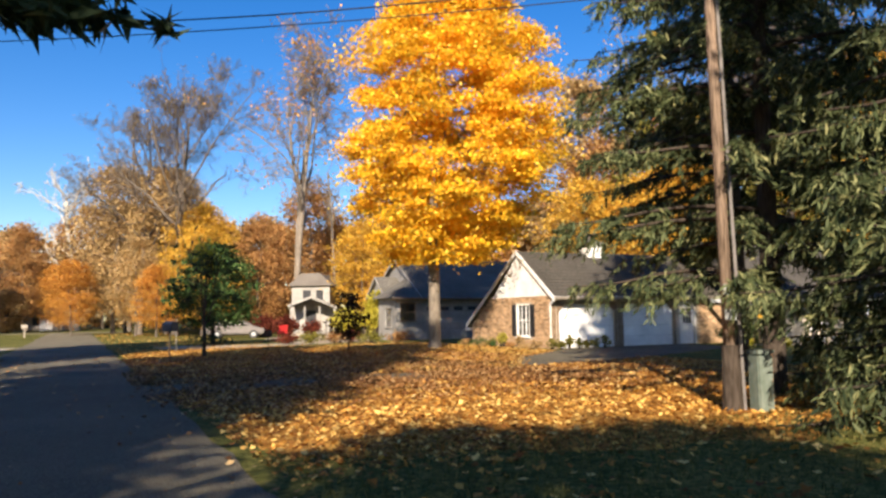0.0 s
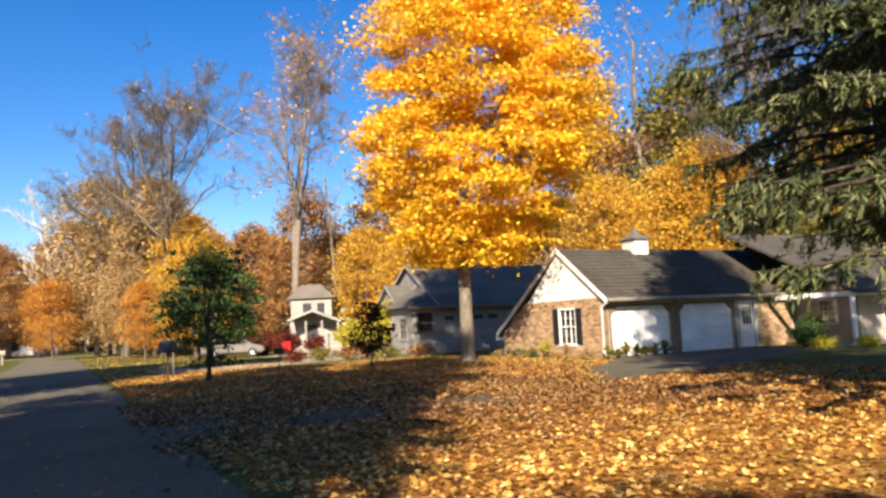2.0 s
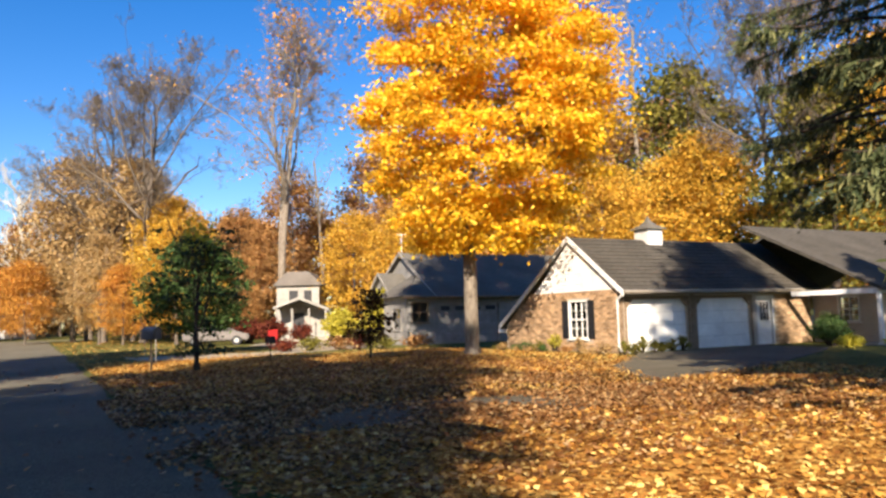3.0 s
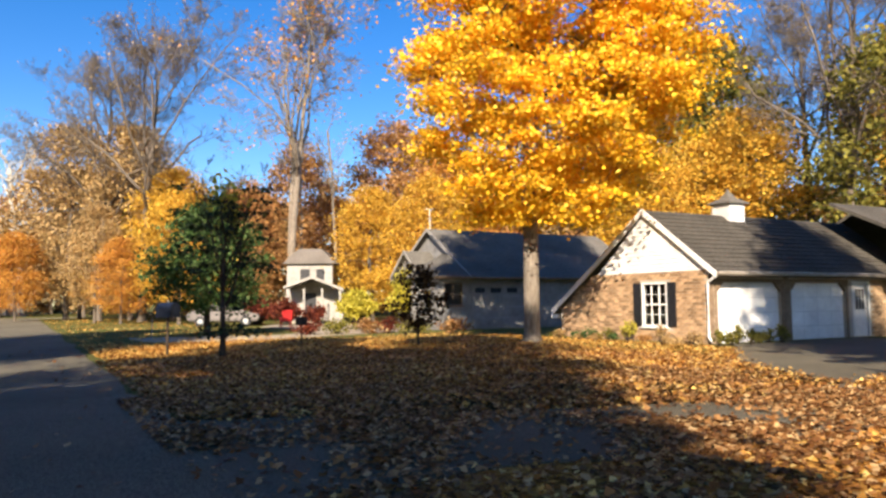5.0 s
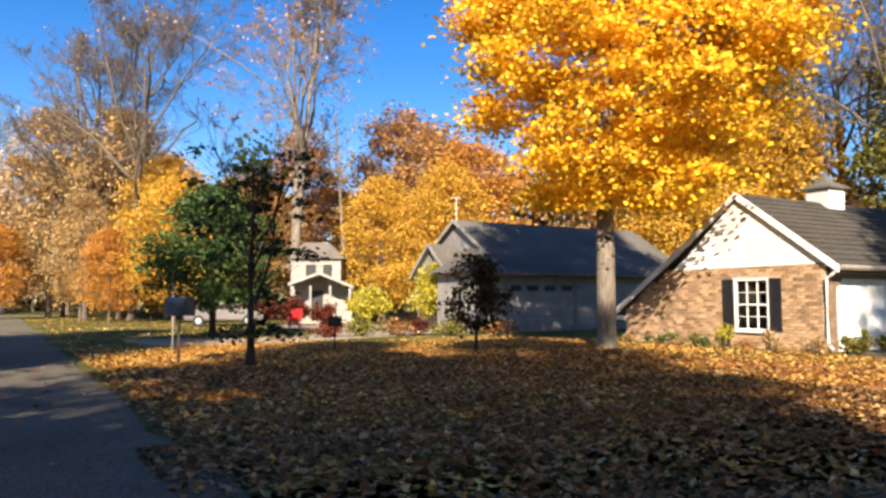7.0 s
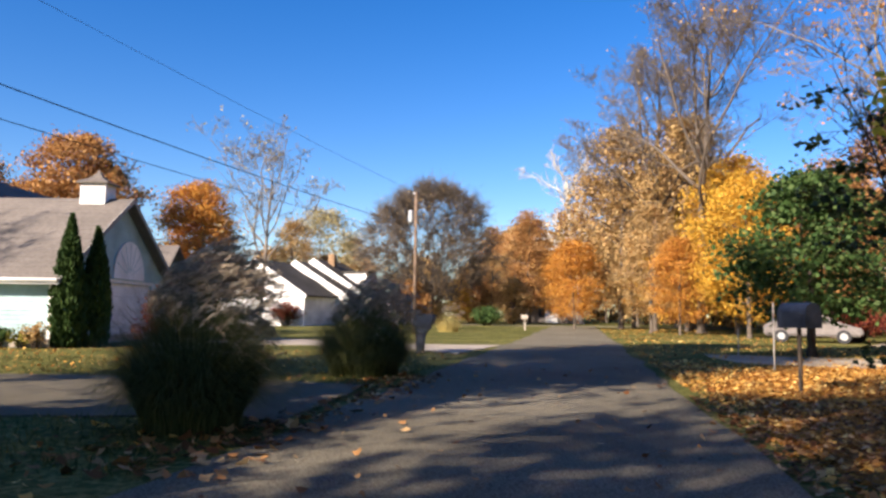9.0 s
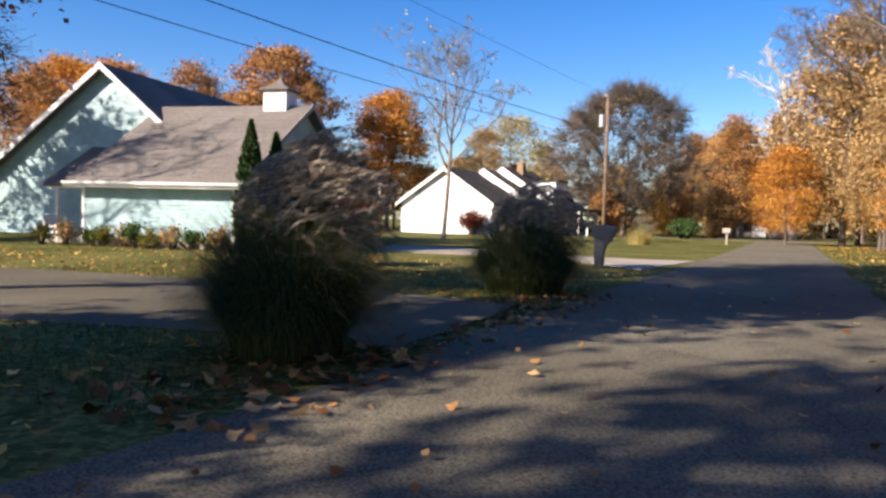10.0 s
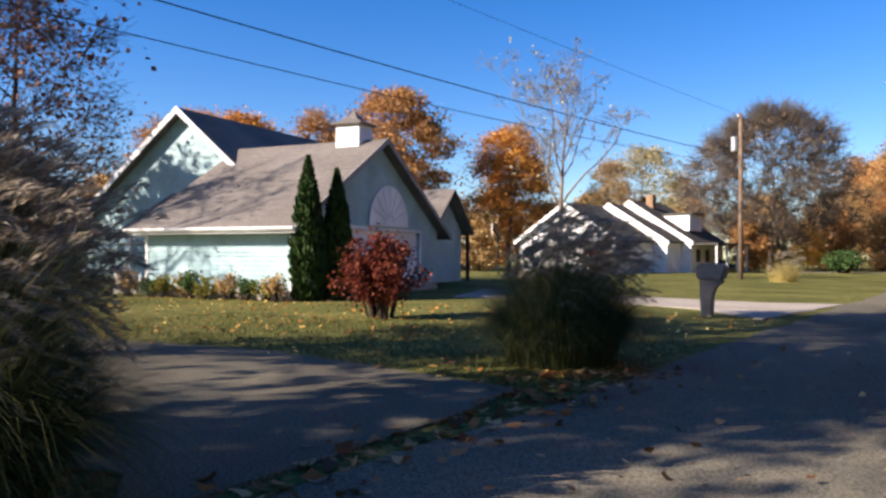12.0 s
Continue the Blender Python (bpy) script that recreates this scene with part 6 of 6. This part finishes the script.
def wire(a, b, sag, r=0.012):
    bm = bmesh.new()
    pts = [tuple(a[i] + (b[i] - a[i]) * f - (sag * 4 * f * (1 - f) if i == 2 else 0) for i in range(3)) for f in [k / 24 for k in range(25)]]
    tube(bm, pts, r, 5)
    tagged(new("overhead_wire", from_bm("overhead_wire", bm, WIRE)), "black overhead cable strung between poles", "cable", "overhead wires")


wire((-45.2, 63.3, 7.8), (-19.5, -5.9, 9.3), 0.62, 0.022)
wire((-45.2, 63.3, 7.3), (-19.5, -5.9, 8.43), 0.97, 0.016)
wire((-45.2, 63.3, 10.5), (-19.5, -5.9, 12.4), 0.4, 0.009)
wire((-45.2, 63.5, 10.5), (-78.0, 128.0, 9.8), 0.8, 0.01)
wire((5.57, 12.75, 7.35), (-17.0, 14.6, 8.2), 0.75, 0.014)
wire((5.57, 12.75, 7.0), (-17.0, 14.6, 7.2), 0.35, 0.011)


def arch_box(w, h, x0, x1, z0):
    """A long box with a half-round top, along x."""
    bm = bmesh.new()
    pts = [(-w / 2, z0)] + [(-w / 2 * math.cos(math.pi * k / 12), z0 + h - w / 2 + w / 2 * math.sin(math.pi * k / 12)) for k in range(13)] + [(w / 2, z0)]
    return prism(bm, pts, "x", x0, x1)


LB = thing("mailbox", pose(-11.25, 32.6, 0, 0, 0, 150), "dark navy metal mailbox on a thin post at the lawn's edge", "mailbox")
part("post", tube(bmesh.new(), [(0, 0, -0.1), (0, 0, 1.08)], 0.035, 8), BARK_D, LB)
part("body", arch_box(0.36, 0.42, -0.30, 0.26, 1.08), NAVY, LB)
part("door", arch_box(0.38, 0.43, 0.262, 0.28, 1.075), NAVY, LB)
part("flag", boxes((-0.05, -0.02, -0.21, -0.19, 1.2, 1.5)), RED, LB)
MB = thing("mailbox", pose(-23.75, 37.95, 0, 0, 0, HEAD - 4), "moulded taupe plastic mailbox with curved post", "mailbox")
bm = bmesh.new()
prism(bm, [(-0.13, -0.1), (0.10, -0.1), (0.115, 0.45), (0.14, 0.62), (0.22, 0.74), (0.36, 0.80), (0.36, 0.86), (-0.17, 0.86), (-0.155, 0.45)], "y", -0.115, 0.115)
bmesh.ops.bevel(bm, geom=bm.edges[:], offset=0.02, segments=2, affect="EDGES")
part("post", bm, TAUPE, MB, "curved bracket post")
bm = bmesh.new()
prism(bm, [(-0.22, 0.862), (0.36, 0.862), (0.46, 1.10), (0.47, 1.17), (0.36, 1.23), (0.10, 1.25), (-0.15, 1.24), (-0.22, 1.17)], "y", -0.17, 0.17)
bmesh.ops.bevel(bm, geom=bm.edges[:], offset=0.035, segments=3, affect="EDGES")
part("body", bm, TAUPE, MB, smooth=False)
part("front_door", boxes((-0.235, -0.221, -0.12, 0.12, 0.90, 1.17)), TAUPE, MB)
M2 = thing("mailbox", pose(-41.1, 72.6, 0, 0, 0, HEAD), "pale mailbox on a post far along the lane", "mailbox")
part("post", boxes((-0.06, 0.06, -0.06, 0.06, -0.05, 0.9)), CONCRETE, M2)
part("body", arch_box(0.3, 0.35, -0.3, 0.25, 0.9), CONCRETE, M2)
for x, y, h in ((-13.0, 37.9, 1.6), (-15.3, 42.9, 0.9)):
    ob = thing("marker_post", pose(x, y, 0), "thin white marker post in the grass", "post")
    part("stake", tube(bmesh.new(), [(0, 0, -0.1), (0, 0, h)], 0.02, 6), DIM_WHITE, ob)
ob = thing("marker_post", pose(-8.2, 37.1, 0), "thin dark stake with a small plate", "post")
part("stake", tube(bmesh.new(), [(0, 0, -0.1), (0, 0, 0.95)], 0.02, 6), BARK_D, ob)
part("plate", boxes((-0.2, 0.2, -0.02, -0.005, 0.7, 0.98)), BARK_D, ob)
HP = thing("basketball_hoop", pose(-61.1, 55.1, 0, 0, 0, -30) @ Matrix.Scale(1.15, 4), "basketball hoop on a pole at the drive's end", "basketball hoop")
part("pole", tube(bmesh.new(), [(0, 0, -0.1), (0, 0, 2.6), (0, -0.4, 3.1)], 0.06, 8), BLACK, HP)
part("backboard", prism(bmesh.new(), [(-0.55, 2.6), (0.55, 2.6), (0.6, 3.1), (0.35, 3.5), (-0.35, 3.5), (-0.6, 3.1)], "y", -0.47, -0.43), WHITE, HP, "white fan backboard")
part("rim", boxes((-0.22, 0.22, -0.5, -0.475, 2.8, 2.83)), RED, HP)
def garden_chair(m, mat, label):
    ob = thing("garden_chair", m, label, "chair")
    part("seat", boxes((-0.3, 0.3, -0.28, 0.3, 0.38, 0.43)), mat, ob)
    part("backrest", prism(bmesh.new(), [(0.3, 0.40), (0.36, 0.40), (0.55, 1.05), (0.5, 1.05)], "x", -0.3, 0.3), mat, ob)
    for sx in (-0.3, 0.26):
        part("armrest", boxes((sx, sx + 0.05, -0.28, 0.35, 0.6, 0.64)), mat, ob)
        for y in (-0.26, 0.24):
            part("leg", boxes((sx, sx + 0.05, y, y + 0.05, 0.0, 0.6)), mat, ob)


garden_chair(pose(-12.2, 56.5, 0, 0, 0, 200), RED, "red plastic garden chair in the yard")
garden_chair(pose(-40.9, 26.9, 0, 0, 0, 120), WHITE, "white garden chair beside the mint garage wall")


def car(m, body, label):
    ob = thing("car", m, label, "car")
    bm = bmesh.new()
    prism(bm, [(-2.2, 0.35), (2.2, 0.35), (2.25, 0.75), (1.3, 0.92), (0.6, 1.40), (-1.2, 1.42), (-1.9, 0.98), (-2.25, 0.9)], "y", -0.85, 0.85)
    bmesh.ops.bevel(bm, geom=bm.edges[:], offset=0.08, segments=2, affect="EDGES")
    part("body", bm, body, ob)
    part("window", prism(bmesh.new(), [(-1.55, 0.98), (1.05, 0.98), (0.52, 1.33), (-1.15, 1.34)], "y", -0.86, 0.86), GLASS, ob, "dark side glass")
    for x in (-1.4, 1.4):
        for y in (-0.8, 0.8):
            wh = part("wheel", tube(bmesh.new(), [(x, y - 0.1, 0.33), (x, y + 0.1, 0.33)], 0.33, 16), BLACK, ob)
            part("rim", tube(bmesh.new(), [(x, y - 0.11, 0.33), (x, y + 0.11, 0.33)], 0.18, 12), METAL, wh)
    return ob


car(pose(-17.0, 61.0, 0, 0, 0, 10), TAUPE, "dull grey car parked in the far yard")
car(pose(-66.0, 83.0, 0, 0, 0, 40), NAVY, "dark car parked before the far house")

# ---- leaves on the ground and lawn blades ----
def lobed_mesh(name, pts, size, mat, rng):
    """Five-lobed curled leaves lying about."""
    n = len(pts)
    up = unit(rng.normal(size=(n, 3)) * 0.32 + np.array([0, 0, 1.0]))
    t = unit(np.cross(up, unit(rng.normal(size=(n, 3)))))
    b = np.cross(up, t)
    s = size * rng.uniform(0.55, 1.45, n)
    curl = rng.uniform(-0.1, 0.4, n)
    rows = []
    for k, rr in enumerate((1.0, 0.6, 0.95, 0.6, 0.5, 0.6, 0.95, 0.6)):
        a = 2 * math.pi * k / 8
        q = rr * rng.uniform(0.8, 1.15, n)
        rows.append(pts + (t * (q * math.cos(a) * s)[:, None] + b * (q * math.sin(a) * s)[:, None] + up * (curl * q * q * s)[:, None]))
    return fast_mesh(name, np.stack(rows, 1).reshape(-1, 3), np.arange(8 * n).reshape(-1, 8), mat)


DRIVES = [WEST_DRIVE, BRICK_DRIVE]


def outside(x, y):
    """Which points lie off the paved drives."""
    ok = np.ones(len(x), bool)
    for poly in DRIVES:
        inside = np.zeros(len(x), bool)
        for i in range(len(poly)):
            (xa, ya), (xb, yb) = poly[i], poly[i - 1]
            hit = ((ya > y) != (yb > y)) & (x < (xb - xa) * (y - ya) / (yb - ya + 1e-9) + xa)
            inside ^= hit
        ok &= ~inside
    return ok


def scatter(name, n, region, size, mat, seed, label, group="", lift=0.012, avoid_road=True):
    """Loose leaves over a region of (s along the road, w beside it) given as a density function."""
    rng = np.random.default_rng(seed)
    s0, s1, w0, w1, dens = region
    s, w = rng.uniform(s0, s1, n * 3), rng.uniform(w0, w1, n * 3)
    keepm = rng.random(n * 3) < dens(s, w)
    s, w = s[keepm], w[keepm]
    x, y = EDGE[0] + s * UX[0] + w * AX[0], EDGE[1] + s * UX[1] + w * AX[1]
    free = outside(x + rng.normal(0, 0.22, len(x)), y + rng.normal(0, 0.22, len(x))) if avoid_road else np.ones(len(x), bool)
    x, y = x[free][:n], y[free][:n]
    s = x
    pts = np.stack([x, y, np.full(len(s), 0.0) + rng.uniform(lift, lift + 0.035, len(s))], 1)
    me = lobed_mesh(name, pts, size, mat, rng)
    return tagged(new(name, me), label, "leaves", group, "stuff")


def lumps(s, w, f, seed):
    """Slow patchiness between 0 and 1."""
    return 0.5 + 0.5 * np.sin(s * f + 1.7 * np.sin(w * f * 0.8 + seed)) * np.sin(w * f * 1.1 + 1.3 * np.sin(s * f * 0.7 + seed * 2))


# the leaf carpet that the maple has dropped
blob("leaf_carpet", [on_road(9.5, 0.5), on_road(8.6, 3.0), on_road(7.6, 6.5), on_road(8.5, 10.0), on_road(16, 14), on_road(27, 15), on_road(33, 9.4), on_road(43, 9.4), on_road(43, 3.5), on_road(36, 0.6), on_road(24, 0.3), on_road(16, 0.3)],
     0.008, LITTER, 0.7, 5.0, "thick carpet of yellow and brown leaves on the lawn", "leaf carpet")
scatter("lawn_leaves", 80000, (8, 44, 0.2, 17, lambda s, w: np.clip((s - 7.5) / 2.0, 0.05, 1) * np.clip((44 - s) / 5, 0.1, 1) * (0.35 + 0.65 * lumps(s, w, 0.5, 1))), 0.042, FALLEN, 101, "fallen yellow maple leaves thick on the lawn")
scatter("lawn_leaves", 2600, (-4, 9, 0.6, 14, lambda s, w: 0.3 + 0.5 * lumps(s, w, 0.7, 2)), 0.055, FALLEN, 102, "scattered yellow leaves on grass")
scatter("lawn_leaves", 30000, (14, 34, 0.0, 14, lambda s, w: 0.4 + 0.6 * lumps(s, w, 0.8, 6)), 0.044, BROWNLEAF, 109, "dull brown leaves among the yellow ones", lift=0.016)
scatter("shoulder_leaves", 22000, (13, 22.6, -9.5, -3.9, lambda s, w: np.clip(1.25 - np.abs(w + 5.1) / 1.5, 0.05, 1) * (0.2 + 0.8 * lumps(s, w, 1.3, 3))), 0.040, BROWNLEAF, 103, "brown and orange leaves drifted along the lane's edge")
scatter("shoulder_leaves", 600, (27, 37, -7.5, -4.2, lambda s, w: np.clip(1.2 - np.abs(w + 4.9) / 1.0, 0.03, 1)), 0.072, BROWNLEAF, 104, "brown leaves along the lane's edge")
scatter("road_leaves", 420, (6, 40, -4.5, 0.2, lambda s, w: np.clip(0.25 + np.abs(w + 2.2) / 3, 0, 1)), 0.045, BROWNLEAF, 105, "single dry leaves on the asphalt", lift=0.04)
scatter("lawn_leaves", 3500, (16, 46, -24, -5, lambda s, w: 0.25 + 0.5 * lumps(s, w, 0.6, 4)), 0.05, FALLEN, 106, "yellow leaves scattered on the west lawn")
scatter("lawn_leaves", 2600, (40, 95, 0.2, 9, lambda s, w: 0.4 + 0.5 * lumps(s, w, 0.4, 5)), 0.06, FALLEN, 107, "leaves scattered on the far verge")
scatter("drive_leaves", 26000, (16, 25, -0.4, 11, lambda s, w: np.clip(1.9 * lumps(s, w, 1.0, 8) - 0.55, 0.06, 1)), 0.044, BROWNLEAF, 108, "dry leaves on the drive", lift=0.026, avoid_road=False)


def turf(name, n, s0, s1, w0, w1, seed, h=0.07):
    rng = np.random.default_rng(seed)
    s, w = rng.uniform(s0, s1, n), rng.uniform(w0, w1, n)
    x, y = EDGE[0] + s * UX[0] + w * AX[0], EDGE[1] + s * UX[1] + w * AX[1]
    free = outside(x, y)
    x, y = x[free], y[free]
    n = len(x)
    pts = np.stack([x, y, np.full(n, h * 0.4)], 1)
    ways = np.stack([rng.normal(0, 0.5, n), rng.normal(0, 0.5, n), np.ones(n)], 1)
    return tagged(new(name, leaf_mesh(name, pts, h * 0.75, TURF, rng, 0.0, 0.10, ways)), "short lawn grass blades", "grass", kind="stuff")


turf("lawn_grass", 30000, -4, 9.5, 0.3, 12, 111)
turf("lawn_grass", 24000, 12, 23.5, -11, -4.9, 112)
turf("lawn_grass", 20000, 27, 40, -16, -4.9, 113)

# bricks of the garage gable and front, each proud of its mortar
def brick_mesh(w, h, d, name):
    return from_bm(name, boxes((-w / 2, w / 2, -d, 0.0, -h / 2, h / 2)), BRICK)


BW, BHT, JT = 0.235, 0.085, 0.014
whole = brick_mesh(BW, BHT, 0.014, "brick")


def lay_bricks(parent, way, lo, hi, z1, holes, face, clipf, singles):
    """Courses in running bond; the first ones as bricks of their own, the rest joined."""
    count, rest = 0, bmesh.new()
    row, z = 0, 0.06
    while z < z1:
        x = lo + (BW / 2 if row % 2 else 0.0) + BW / 2
        while x < hi - BW / 2:
            if z + BHT / 2 < clipf(x) and not any(a - BW / 2 < x < b + BW / 2 and c - BHT / 2 < z < d + BHT / 2 for a, b, c, d in holes):
                if count < singles and x < lo + 4.2:
                    ob = new("brick", whole)
                    ob.parent = parent
                    ob.matrix_basis = pose(x, face, z) if way == "x" else pose(face, x, z, 0, 0, -90)
                    count += 1
                elif way == "x":
                    box(rest, x - BW / 2, x + BW / 2, face - 0.014, face, z - BHT / 2, z + BHT / 2)
                else:
                    box(rest, face - 0.014, face, x - BW / 2, x + BW / 2, z - BHT / 2, z + BHT / 2)
            x += BW + JT
        z += BHT + JT
        row += 1
    tagged(part("brickwork", rest, BRICK, parent), kind="stuff")


lay_bricks(gable_wall, "y", 0.02, 7.75, 2.44, [(1.74, 3.08, 0.47, 2.14)], -0.001, lambda y: slope(y) if y > 5.2 else 9.0, 300)
front_wall = [o for o in BH.children if o.name.split(".")[0] == "wall"][0]
lay_bricks(front_wall, "x", 0.0, 11.2, 2.2, [(0.28, 3.76, 0.0, 2.2), (3.76, 7.42, 0.0, 2.2), (7.63, 8.74, 0.0, 2.14)], -0.001, lambda x: 9.0, 0)
scatter("drive_leaves", 160, (14, 29, -18, -4, lambda s, w: 0.6 + 0 * s), 0.055, BROWNLEAF, 109, "dry leaves on the west drive", lift=0.03, avoid_road=False)
